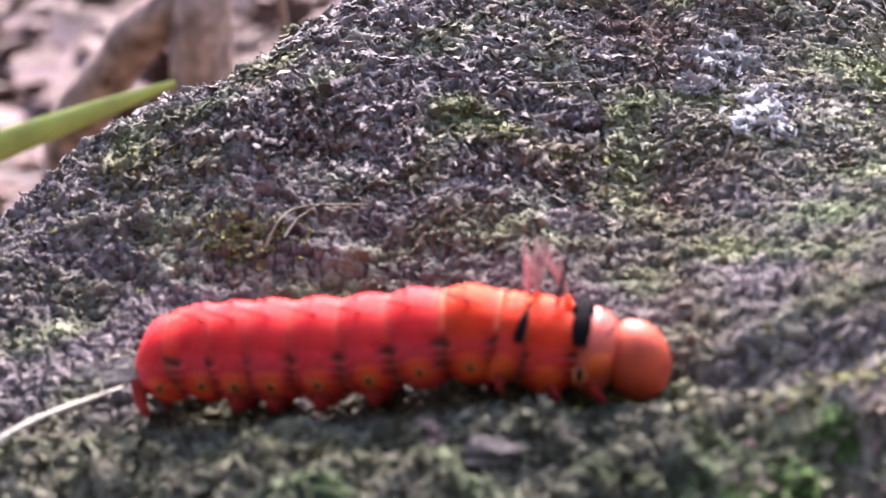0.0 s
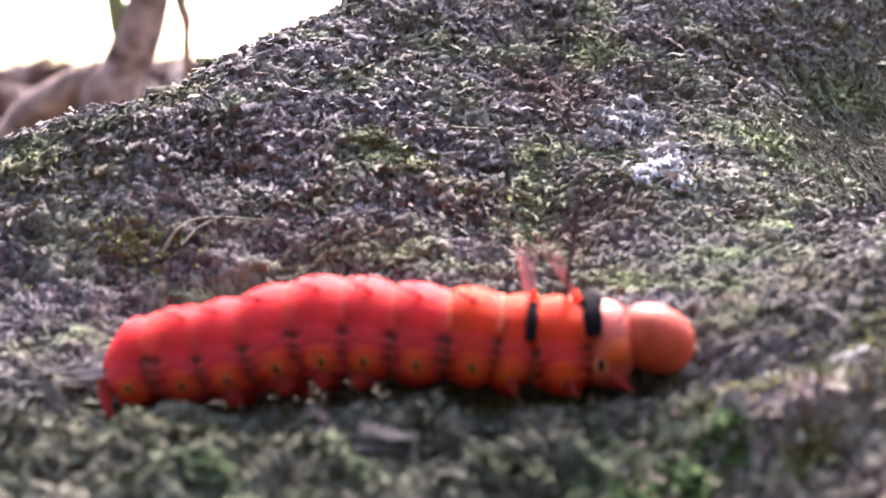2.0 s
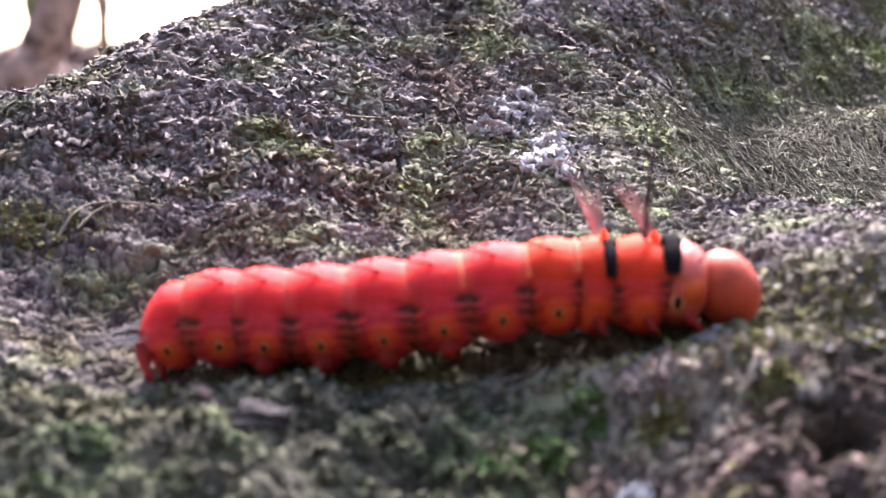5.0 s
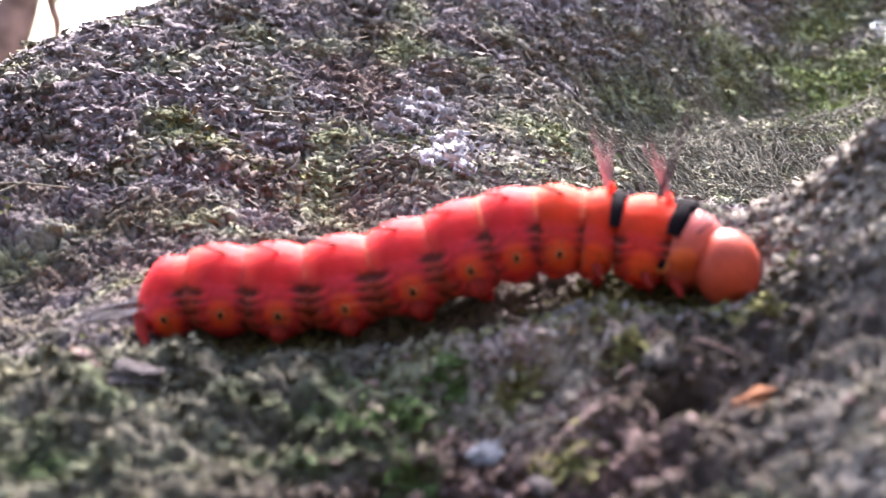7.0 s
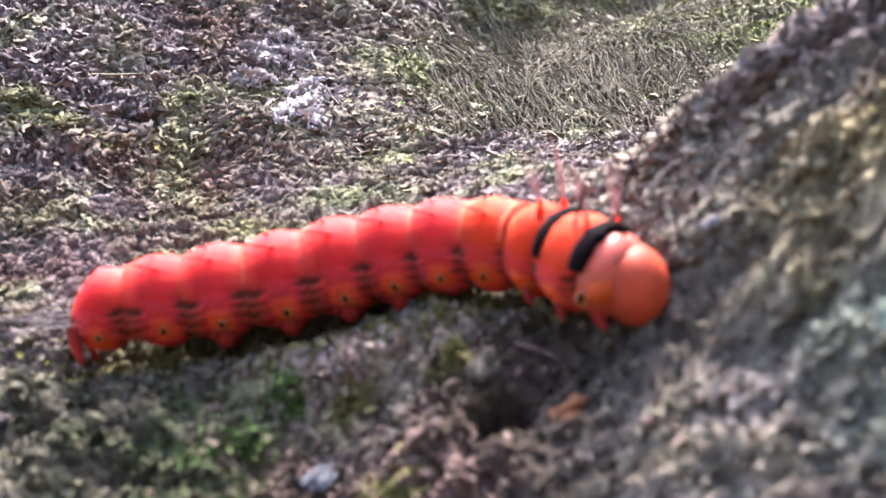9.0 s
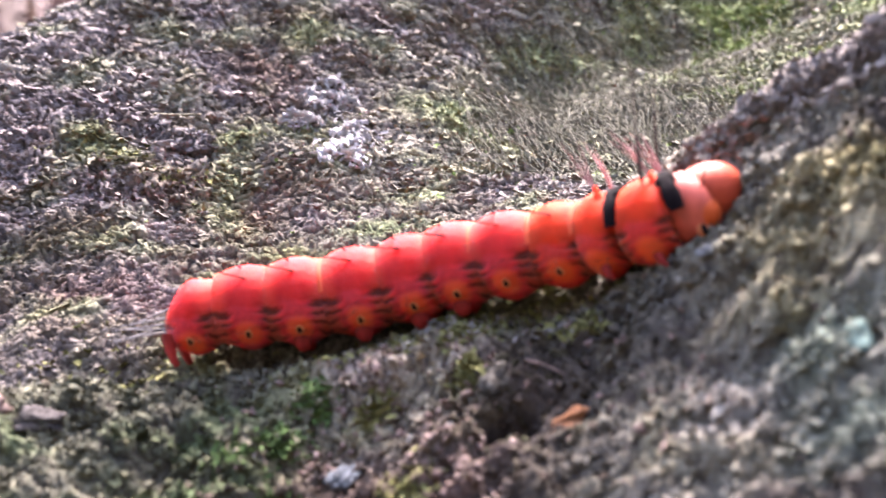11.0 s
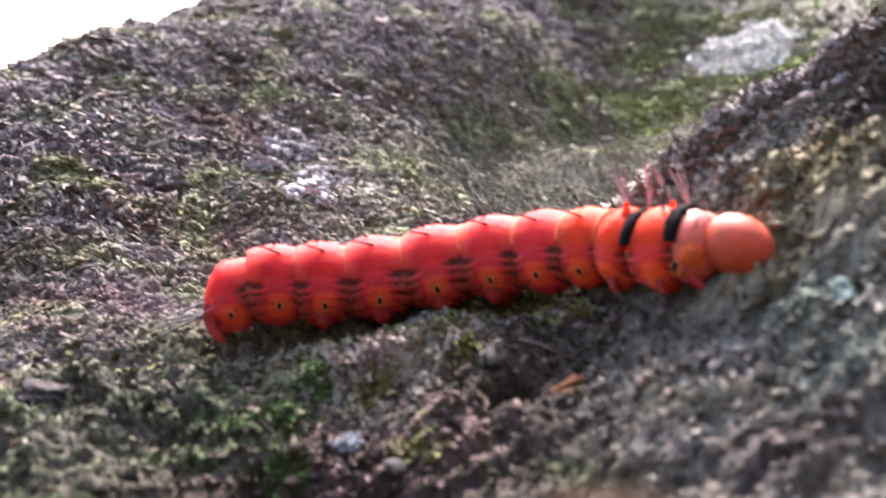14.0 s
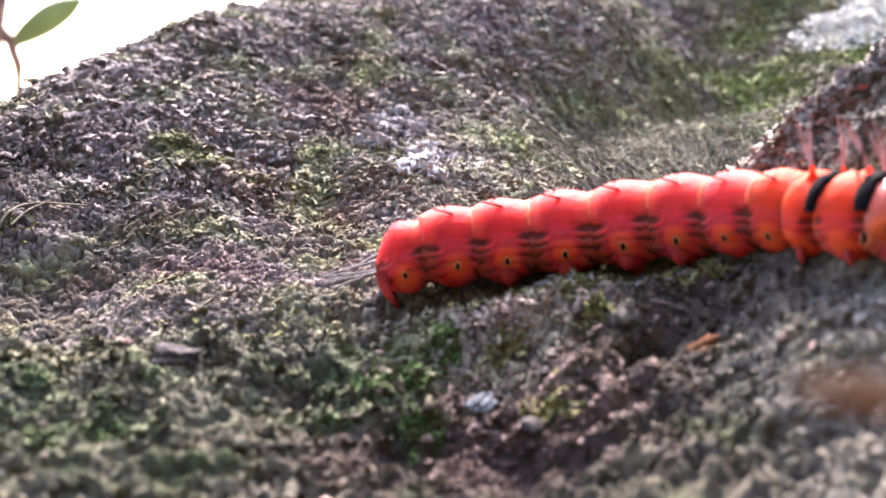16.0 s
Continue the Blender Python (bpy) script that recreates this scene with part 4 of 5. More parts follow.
def rosette(x, y, size, mat, label, lobes, seed, n=90):
    """A ruffled lichen rosette: many small curled scales set along a few uneven lobes, joined."""
    r = np.random.default_rng(seed)
    turn = r.uniform(0, 6.28)
    lobe = r.integers(0, lobes, n)
    reach = size * r.uniform(0.6, 1.2, lobes)[lobe] * np.sqrt(r.random(n))
    a = turn + lobe * 6.28 / lobes + r.uniform(-0.3, 0.3, lobes)[lobe] + r.normal(0, 0.22, n)
    px, py = x + reach * np.cos(a), y + reach * np.sin(a) * 0.8
    ob = scatter("lichen_rosette", px, py, r.uniform(0.040, 0.080, n), CURL, CURL_F, mat, 0.35, 0.75, 0.06, mirror=True)
    return tagged(ob, label, "lichen", "white lichen on the bark")


rosette(0.0, 0.82, 0.22, WHITE_PALE, "pale white lichen rosette with pointed lobes", 4, 11, 80)
rosette(-0.14, 1.72, 0.22, WHITE_LICHEN, "greyish white ruffled lichen patch on bark", 5, 13, 90)
rosette(-0.36, 1.34, 0.15, WHITE_LICHEN, "small whitish lichen rosette on dark bark", 4, 12, 55)
rosette(0.10, 1.12, 0.15, WHITE_LICHEN, "grey curled lichen lobe beside a white one", 4, 14, 55)
rosette(-0.8, 3.5, 0.32, CHIP_TAN, "faint pale lichen patch on the bark", 7, 16, 160)
rosette(-1.30, 0.98, 0.18, PLATE_GREY, "dark grey lichen plate with a lifted rim", 4, 17)
rosette(-1.62, 1.02, 0.15, PLATE_GREY, "dark grey lichen plate on brown bark", 4, 18)
chip("lichen_fleck", -0.62, 0.57, 0.06, CHIP_WHITE, "small white lichen fleck on brown bark", "lichen", 0.4, 1.5, 1)
chip("lichen_fleck", -1.06, 0.90, 0.055, CHIP_WHITE, "small white lichen fleck on a dark flake", "lichen", 0.4, 1.5, 2)
chip("white_speck", -1.11, 0.16, 0.030, CHIP_WHITE, "tiny white speck on brown bark", "speck", 0.8, 1.0, 3)
chip("white_speck", -0.99, 1.85, 0.028, CHIP_WHITE, "tiny white speck on grey bark", "speck", 0.8, 1.0, 4)
chip("white_speck", 2.27, 3.73, 0.045, CHIP_WHITE, "tiny white speck in the mossy hollow", "speck", 0.8, 1.0, 5, 0.6)
chip("bark_chip", -2.08, -2.42, 0.105, CHIP_PINK, "pinkish three-cornered chip of bark on moss", "bark chip", 0.7, 1.2, 6, 0.35)
chip("bark_chip", -1.72, -2.66, 0.15, CHIP_GREY, "flat grey chip of bark on moss", "bark chip", 0.4, 1.3, 7, 0.25)
chip("pebble", 0.74, -2.12, 0.080, CHIP_WHITE, "small white pebble lying in moss", "pebble", 0.7, 1.0, 8, 0.4)
chip("bark_chip", 0.22, -3.20, 0.080, CHIP_BLUE, "blue-grey chip of bark among crumbs", "bark chip", 0.5, 1.5, 9, 1.0)
chip("bark_chip", 1.61, -3.20, 0.10, CHIP_ORANGE, "orange-brown chip of bark among crumbs", "bark chip", 0.5, 1.4, 10, 1.6)
chip("bark_lump", 1.17, -2.86, 0.11, CHIP_CRUST, "grey rough lump of crusted bark above a dark hole", "bark lump", 0.7, 1.2, 11, 0.2)
chip("bark_chip", 0.49, -3.60, 0.085, CHIP_GREY, "flat dull grey chip of bark among pink crumbs", "bark chip", 0.5, 1.1, 21, 0.6)
chip("pebble", 0.88, -3.15, 0.045, CHIP_WHITE, "tiny whitish pebble among brown crumbs", "pebble", 0.8, 1.1, 12, 0.6)
chip("pebble", 0.64, -3.06, 0.035, CHIP_WHITE, "tiny pale pebble among brown crumbs", "pebble", 0.8, 1.3, 13, 0.6)
chip("pebble", 0.95, -3.45, 0.06, CHIP_PINK, "pinkish pebble among brown crumbs", "pebble", 0.8, 1.2, 14, 0.4)
chip("pebble", 0.20, -2.70, 0.045, CHIP_PINK, "pale pinkish pebble lying in moss", "pebble", 0.8, 1.0, 15, 0.5)
chip("lichen_spot", 3.07, -3.80, 0.090, CHIP_TEAL, "pale teal lichen spot on the root", "lichen", 0.45, 1.2, 16, 0.4)
chip("lichen_spot", 2.45, -2.75, 0.05, CHIP_BLUE, "tiny bluish lichen spot on the root", "lichen", 0.5, 1.2, 19, 0.4)


def strand(points, radius, label, mat=STRAW, name="straw", category="straw", sides=7):
    p = np.asarray(points, float)
    k = np.linspace(0, len(p) - 1, 8 * len(p))
    q = np.stack([np.interp(k, np.arange(len(p)), p[:, i]) for i in range(3)], 1)
    for _ in range(6):
        q[1:-1] = 0.25 * q[:-2] + 0.5 * q[1:-1] + 0.25 * q[2:]
    v, f = tube(q, radius * (1 - 0.5 * np.linspace(0, 1, len(q)) ** 2), sides)
    return thing(name, v, f, mat, label, category)


def along(xy, lift):
    return [on_bark(x, y, lift)[0] for x, y in xy]


strand([(-5.3, -3.5, 0.15), (-4.75, -2.75, 0.2), (-4.4, -2.3, 0.22), (-4.02, -1.86, 0.12)], 0.022, "pale straight straw lying on the bark")
strand(along([(-3.43, -0.45), (-3.36, -0.3), (-3.28, -0.15), (-3.12, -0.12), (-2.75, -0.08)], 0.045), 0.013, "thin pale bent fibre lying over yellow moss", FIBRE, "fibre", "fibre")
strand(along([(-3.30, -0.40), (-3.22, -0.24), (-3.05, -0.10)], 0.04), 0.010, "thin pale fibre lying over yellow moss", FIBRE, "fibre", "fibre")
strand(along([(-1.66, 1.22), (-1.49, 1.33), (-1.28, 1.38)], 0.04), 0.015, "short pale curved fibre on grey bark", FIBRE, "fibre", "fibre")
strand(along([(-4.54, -0.25), (-4.57, 0.0)], 0.04), 0.014, "short pale fibre on mossy bark", FIBRE, "fibre", "fibre")
strand(along([(1.36, -2.72), (1.48, -2.78), (1.60, -2.86)], 0.03), 0.011, "thin brown fibre beside a bark lump", CHIP_PINK, "fibre", "fibre")


FIBRE_GREY = grain_material("grey_fibre", [(0.1, (0.026, 0.023, 0.018)), (0.5, (0.085, 0.078, 0.060)), (0.9, (0.22, 0.20, 0.165))], 500, spec=0.06)


def fibres():
    """Root hairs combed down the sides of the hollow."""
    x, y = region(9500, lambda x, y: np.clip(hollow(x, y) * (0.10 + 1.3 * blob(x, y, 2.2, 1.9, 0.75, 1.0)), 0, 1), (0.9, 4.4, 0.6, 4.4))
    e = 0.05
    gx, gy = (lie(x + e, y) - lie(x - e, y)) / (2 * e), (lie(x, y + e) - lie(x, y - e)) / (2 * e)
    way = np.stack([-gx, -gy], 1) + np.array([0.12, -0.75]) + rng.normal(0, 0.2, (len(x), 2))
    way /= np.linalg.norm(way, axis=1, keepdims=True)
    span, s = rng.uniform(0.15, 0.5, len(x)), np.linspace(0, 1, 6)
    px = x[:, None] + way[:, :1] * span[:, None] * s + 0.03 * rng.normal(size=(len(x), 1)) * np.sin(3 * s)
    py = y[:, None] + way[:, 1:] * span[:, None] * s
    pz = lie(px, py) + relief(x[:, None], y[:, None]) * (1 - s) + relief(px[:, -1:], py[:, -1:]) * s + 0.025 + 0.06 * rng.random((len(x), 1)) * np.sin(np.pi * s)
    r = rng.uniform(0.003, 0.006, len(x))[:, None]
    side = np.stack([-way[:, 1], way[:, 0]], 1)
    quad = []
    for a, b in ((1, 0), (-0.5, 0.9), (-0.5, -0.9)):
        quad.append(np.stack([px + r * a * side[:, :1], py + r * a * side[:, 1:], pz + r * b], -1))
    v = np.stack(quad, 2).reshape(-1, 3)
    base = (np.arange(len(x)) * 18)[:, None, None]
    f = (grid_faces(6, 3, True)[None] + base).reshape(-1, 4)
    tagged(mesh_object("root_fibres", to_world(v), f, FIBRE_GREY), "fine dry fibres combed down into the mossy hollow", "fibres", kind="stuff")


fibres()


# where pinkish crumbs have gathered: x, y, reach
PINK_PLACES = [(0.85, -3.33, 0.22), (0.08, -3.08, 0.15), (0.27, -3.54, 0.14), (0.74, -2.96, 0.12), (0.96, -3.66, 0.18), (0.42, -2.60, 0.12)]


def pale_patches():
    x, y = region(2600, lambda x, y: blob(x, y, -0.14, 1.72, 0.17, 0.22) + blob(x, y, -0.36, 1.34, 0.10, 0.12) + blob(x, y, 0.02, 0.86, 0.2, 0.09) + 0.4 * blob(x, y, 0.0, 1.2, 0.25, 0.3), (-0.8, 0.6, 0.4, 2.4))
    tagged(scatter("white_scales", x, y, np.minimum(rng.gamma(4, 0.0042, len(x)) + 0.006, 0.03), SLIVER, FLAKE_F, WHITE_LICHEN, 0.5, 1.0, 0.3), "whitish lichen scales strewn round the rosettes", "lichen", kind="stuff")
    x, y = region(110000, lambda x, y: np.clip(1.2 * blob(x, y, 5.58, 5.03, 0.22, 0.20) + blob(x, y, 5.15, 5.02, 0.22, 0.16), 0, 1), (4.5, 6.4, 4.3, 5.8))
    tagged(scatter("white_crust", x, y, np.minimum(rng.gamma(4, 0.0055, len(x)) + 0.008, 0.04), FLAKE, FLAKE_F, WHITE_CRUST, 0.5, 0.5, 0.3), "white crust of lichen on the mossy wall", "lichen", kind="stuff")
    x, y = region(16000, lambda x, y: 0.6 * blob(x, y, 1.75, -2.35, 0.42, 0.16) + 0.8 * blob(x, y, 1.70, -2.18, 0.35, 0.07) + 0.6 * blob(x, y, 0.85, -2.12, 0.25, 0.05) + 0.6 * blob(x, y, 0.55, -2.2, 0.3, 0.08) + 0.5 * blob(x, y, 0.9, -1.5, 0.5, 0.2), (0, 2.6, -3, -1))
    tagged(scatter("pale_crumbs", x, y, np.minimum(rng.gamma(3, 0.0042, len(x)) + 0.005, 0.028), FLAKE, FLAKE_F, LICHEN_GREY, 0.7, 0.5, 0.4), "pale crumbly lichen tufts beside the root", "lichen", kind="stuff")

    x, y = region(9000, lambda x, y: 0.8 * np.clip(sum(blob(x, y, a, b, q, 0.8 * q) for a, b, q in PINK_PLACES) + 0.03 + 0.25 * blob(x, y, 0.65, -2.65, 0.5, 0.45), 0, 1), (-0.8, 2.4, -4.2, -2.3))
    tagged(scatter("pink_crumbs", x, y, np.minimum(rng.gamma(1.6, 0.0055, len(x)) + 0.005, 0.034), GRAIN, GRAIN_F, CRUMB_PINK, 0.7, 0.5, 0.42), "pale pinkish crumbs strewn among darker bark grit", "bark crumbs", kind="stuff")


pale_patches()


def moss_tuft(x, y, reach, mat, label):
    """A small tuft of leaflets standing between the crumbs."""
    px, py = x + rng.normal(0, reach, 150), y + rng.normal(0, 0.8 * reach, 150)
    ob = scatter("moss_tuft", px, py, rng.uniform(0.012, 0.030, 150), SLIVER, FLAKE_F, mat, 0.9, 0.8, 0.3)
    return tagged(ob, label, "moss", "moss tufts among the crumbs")


for tuft_x, tuft_y, tuft_reach in ((-0.18, -2.89, 0.09), (-0.17, -3.50, 0.08), (-0.45, -3.05, 0.07), (0.02, -2.62, 0.06)):
    moss_tuft(tuft_x, tuft_y, tuft_reach, MOSS_DEEP, "small green moss tuft among dark crumbs")
for tuft_x, tuft_y, tuft_reach in ((0.40, -2.74, 0.05), (0.62, -3.49, 0.10), (1.02, -2.72, 0.05), (1.75, -2.55, 0.06)):
    moss_tuft(tuft_x, tuft_y, tuft_reach, MOSS_YELLOW, "small yellowish moss tuft among dark crumbs")


# ---- beyond the log: soil, a shrub and grass blades ----
def soil(x, y):
    """Height of the forest floor in metres, rising a little away from the log."""
    away = np.hypot(x, y)
    return -0.33 + 0.03 * value_noise(x * 6, y * 6, 31) + 0.05 * value_noise(x * 1.1, y * 1.1, 32) + 0.42 * step(away - 10, 2.2)


def build_ground():
    r = np.concatenate([[0.02], np.geomspace(0.1, 400, 60)])
    th = np.linspace(0, 2 * np.pi, 96, endpoint=False)
    gx, gy = r[:, None] * np.cos(th), r[:, None] * np.sin(th)
    z = soil(gx, gy)
    m, n, l, b = material("leaf_litter", 1.0, 0.0)
    cells = n.new("ShaderNodeTexVoronoi")
    cells.inputs["Scale"].default_value = 16
    co = n.new("ShaderNodeTexCoord")
    l.new(co.outputs["Object"], cells.inputs["Vector"])
    rp = ramp(n, [(0.0, (0.008, 0.005, 0.005)), (0.4, (0.030, 0.018, 0.016)), (0.75, (0.080, 0.050, 0.045)), (1.0, (0.20, 0.16, 0.15))])
    sp = n.new("ShaderNodeSeparateColor")
    l.new(cells.outputs["Color"], sp.inputs[0])
    l.new(sp.outputs[0], rp.inputs[0])
    fine = noise_tex(n, l, 40, 5, 0.7, co)
    # the litter's colour pales with distance, standing in for brighter light far off
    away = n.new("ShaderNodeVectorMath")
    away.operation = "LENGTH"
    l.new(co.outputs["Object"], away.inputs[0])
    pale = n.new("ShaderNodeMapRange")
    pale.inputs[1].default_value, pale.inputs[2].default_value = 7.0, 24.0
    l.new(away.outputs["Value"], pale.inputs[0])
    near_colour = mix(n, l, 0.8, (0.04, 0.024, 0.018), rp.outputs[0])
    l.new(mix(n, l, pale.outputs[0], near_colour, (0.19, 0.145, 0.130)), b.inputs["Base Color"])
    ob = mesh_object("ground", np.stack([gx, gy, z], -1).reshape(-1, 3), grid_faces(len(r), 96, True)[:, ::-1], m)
    tagged(ob, "brown forest soil covered in dry leaf litter", "ground", kind="structure")


build_ground()


def shade_bank():
    """An unseen dark slope added behind the camera to block sky light from the front."""
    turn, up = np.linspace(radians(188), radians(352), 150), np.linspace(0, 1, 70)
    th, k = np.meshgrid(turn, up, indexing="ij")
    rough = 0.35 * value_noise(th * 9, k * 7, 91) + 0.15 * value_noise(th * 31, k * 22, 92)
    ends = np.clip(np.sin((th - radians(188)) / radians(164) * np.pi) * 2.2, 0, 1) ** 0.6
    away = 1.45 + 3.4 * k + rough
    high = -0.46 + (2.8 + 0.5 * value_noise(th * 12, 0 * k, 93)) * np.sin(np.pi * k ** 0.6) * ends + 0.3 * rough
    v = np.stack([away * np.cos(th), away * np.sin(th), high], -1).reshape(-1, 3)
    m = grain_material("shade_bank_tone", [(0.2, (0.010, 0.010, 0.006)), (0.5, (0.034, 0.034, 0.021)), (0.8, (0.075, 0.070, 0.046))], 9, bump=0.0, island=False)
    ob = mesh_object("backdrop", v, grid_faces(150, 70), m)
    tagged(ob, "dark unseen bank added behind the camera to block front light", "bank", kind="structure")


shade_bank()


def leaf_litter():
    """Dry fallen leaves strewn over the soil behind the log, enlarged with distance to fit the camera's view."""
    r = np.random.default_rng(61)
    n = 30000
    away, turn = 0.35 + 15 * r.random(n) ** 0.75, r.uniform(0, 6.28, n)
    x, y = away * np.cos(turn), away * np.sin(turn)
    a, size = r.uniform(0, 6.28, n), r.uniform(0.02, 0.085, n) * (1 + 0.12 * away)
    t = np.stack([np.cos(a), np.sin(a), r.normal(0, 0.35, n)], 1)
    b = np.stack([-np.sin(a), np.cos(a), r.normal(0, 0.35, n)], 1)
    c = np.stack([x, y, soil(x, y) + r.uniform(0, 0.03, n)], 1)
    form = np.array([(-1, 0, 0.1), (-0.4, 0.45, 0.2), (0.4, 0.42, 0.15), (1.05, 0, 0.3), (0.4, -0.42, 0.2), (-0.4, -0.45, 0.15), (0, 0, 0)])
    v = c[:, None] + size[:, None, None] * (form[None, :, :1] * t[:, None] + form[None, :, 1:2] * b[:, None] + form[None, :, 2:] * np.array([0, 0, 1.0]))
    f = np.array([(6, i, (i + 1) % 6) for i in range(6)])
    f = (f[None] + (np.arange(n) * 7)[:, None, None]).reshape(-1, 3)
    m = grain_material("dry_leaves", [(0.15, (0.012, 0.008, 0.007)), (0.45, (0.060, 0.034, 0.028)), (0.65, (0.16, 0.095, 0.085)), (0.85, (0.34, 0.26, 0.25))], 20, bump=0.0)
    tagged(mesh_object("leaf_litter", v.reshape(-1, 3), f, m), "dry brown and pinkish fallen leaves on the soil", "leaf litter", kind="stuff")


leaf_litter()


def blade(points, width, mat, name, label, parent=None, fold=0.25):
    """A leaf blade along points: a folded strip with thickness, narrow at both ends."""
    p = np.asarray(points, float)
    k = np.linspace(0, len(p) - 1, 24)
    q = np.stack([np.interp(k, np.arange(len(p)), p[:, i]) for i in range(3)], 1)
    for _ in range(8):
        q[1:-1] = 0.25 * q[:-2] + 0.5 * q[1:-1] + 0.25 * q[2:]
    t = np.gradient(q, axis=0)
    t /= np.linalg.norm(t, axis=1, keepdims=True)
    side = np.cross(t, np.array([0.15, -1.0, 0.35]))
    side /= np.linalg.norm(side, axis=1, keepdims=True)
    nor = np.cross(side, t)
    s = np.linspace(0, 1, 24)
    w = (width * np.clip(np.sin(np.pi * (0.04 + 0.93 * s)), 0.03, 1) ** 0.75)[:, None]
    rows = [q - side * w, q - side * w * 0.5 + nor * w * fold * 0.5, q + nor * w * fold, q + side * w * 0.5 + nor * w * fold * 0.5, q + side * w]
    top = np.stack(rows, 1)
    low = top - nor[:, None] * width * 0.06
    v = np.concatenate([top, low[:, ::-1]], 1).reshape(-1, 3)
    f = grid_faces(24, 10, True)
    if parent:
        return tagged(mesh_object(name, to_world(v), f, mat, True, parent), label)
    return thing(name, v, f, mat, label, "leaf blade")


def shrub():
    ob = tagged(new("shrub"), "brown-stemmed shrub with long green leaves behind the log", "shrub")

    def stem(points, radii, label, mat=STEM):
        p = np.asarray(points, float)
        k = np.linspace(0, len(p) - 1, 6 * len(p))
        q = np.stack([np.interp(k, np.arange(len(p)), p[:, i]) for i in range(3)], 1)
        q = q + 0.06 * np.stack([value_noise(k * 1.7, 0 * k + i, 41 + i) for i in range(3)], 1)
        v, f = tube(q, np.interp(k, np.arange(len(p)), radii) * (1 + 0.35 * value_noise(k * 2.3, 0 * k, 44)), 14)
        return tagged(mesh_object("stem", to_world(v), f, mat, True, ob), label)

    stem([(-11.80, 15.5, -32), (-10.20, 16, -8), (-9.30, 16.3, -2.9), (-8.80, 16.7, -2.0), (-8.35, 17.1, -0.85), (-8.00, 17.4, 0.5), (-7.70, 17.6, 1.4), (-7.20, 17.8, 5)], [1.0, 0.8, 0.6, 0.48, 0.36, 0.28, 0.24, 0.15], "thick brown stem")
    stem([(-8.85, 16.7, -2.1), (-9.05, 16.9, -1.3), (-9.25, 17.0, -0.4), (-9.32, 17.1, 0.6), (-9.45, 17.2, 5)], [0.24, 0.20, 0.15, 0.12, 0.08], "green-brown side stem", STEM_GREEN)
    stem([(-8.25, 17.1, -0.5), (-7.90, 17.15, -0.98), (-7.76, 17.1, -1.45), (-7.80, 17, -2.0), (-8.00, 16.8, -9), (-8.30, 16.5, -32)], [0.16, 0.13, 0.12, 0.09, 0.1, 0.12], "thin hanging root")
    stem([(-9.30, 16.4, -2.4), (-10.90, 16.6, -3.3), (-12.90, 17.0, -5.2), (-15.30, 17.5, -12), (-16.30, 18, -32)], [0.4, 0.5, 0.6, 0.7, 0.8], "flaring brown root")
    stem([(-7.2, 17.8, 5), (-5.2, 18, 3), (-3.4, 18.3, 2.0), (-1.6, 18.5, 1.75), (-0.8, 18.5, 1.35)], [0.15, 0.12, 0.09, 0.06, 0.04], "thin arching twig")
    stem([(-5.9, 17.9, 3.8), (-5.5, 18, 2.2), (-5.45, 18, 1.3)], [0.08, 0.06, 0.04], "thin leaf stalk")
    stem([(-3.2, 18.3, 1.95), (-3.0, 18.35, 1.6), (-3.1, 18.35, 1.2)], [0.06, 0.05, 0.03], "thin leaf stalk")
    blade([(-7.9, 17.1, -1.1), (-7.06, 17.36, -0.58), (-6.39, 17.58, -0.25)], 0.30, LEAF, "leaf", "long green leaf", ob)
    blade([(-5.47, 17.97, 1.4), (-5.83, 17.81, 0.49), (-6.23, 17.61, -0.34)], 0.42, LEAF, "leaf", "hanging green leaf", ob)
    blade([(-0.79, 18.53, 1.4), (-2.5, 18.33, 0.55), (-4.2, 18.06, 0.10)], 0.58, LEAF, "leaf", "broad green leaf", ob)
    blade([(-2.1, 18.2, 0.15), (-2.64, 18.1, -0.12), (-3.23, 18.0, -0.45)], 0.17, LEAF_GOLD, "leaf", "small yellow withered leaf", ob)
    blade([(-3.06, 18.35, 1.3), (-3.79, 18.2, 0.77), (-4.51, 18.04, 0.36)], 0.24, LEAF, "leaf", "small green leaf", ob)


shrub()
blade([(-20, 6, -31), (-15.5, 7.2, -6.2), (-12.5, 8.2, -2.75), (-9.9, 8.7, -2.2), (-7.6, 9.6, -1.9)], 0.27, LEAF_BACKLIT, "grass_blade", "yellow-green blade arching up behind the log")

near_blade = blade([(6.5, -7.3, 0.3), (4.0, -7.7, 2.0), (2.2, -7.95, 2.05), (1.4, -8.0, 2.0), (0.86, -7.99, 2.10)], 0.055, LEAF_YELLOW, "grass_blade", "green grass blade with a dry tip leaning over the root")
blade([(0.92, -7.99, 2.095), (0.75, -7.99, 2.12), (0.56, -7.99, 2.15)], 0.045, LEAF_DRY, "tip", "dry brown tip", near_blade)


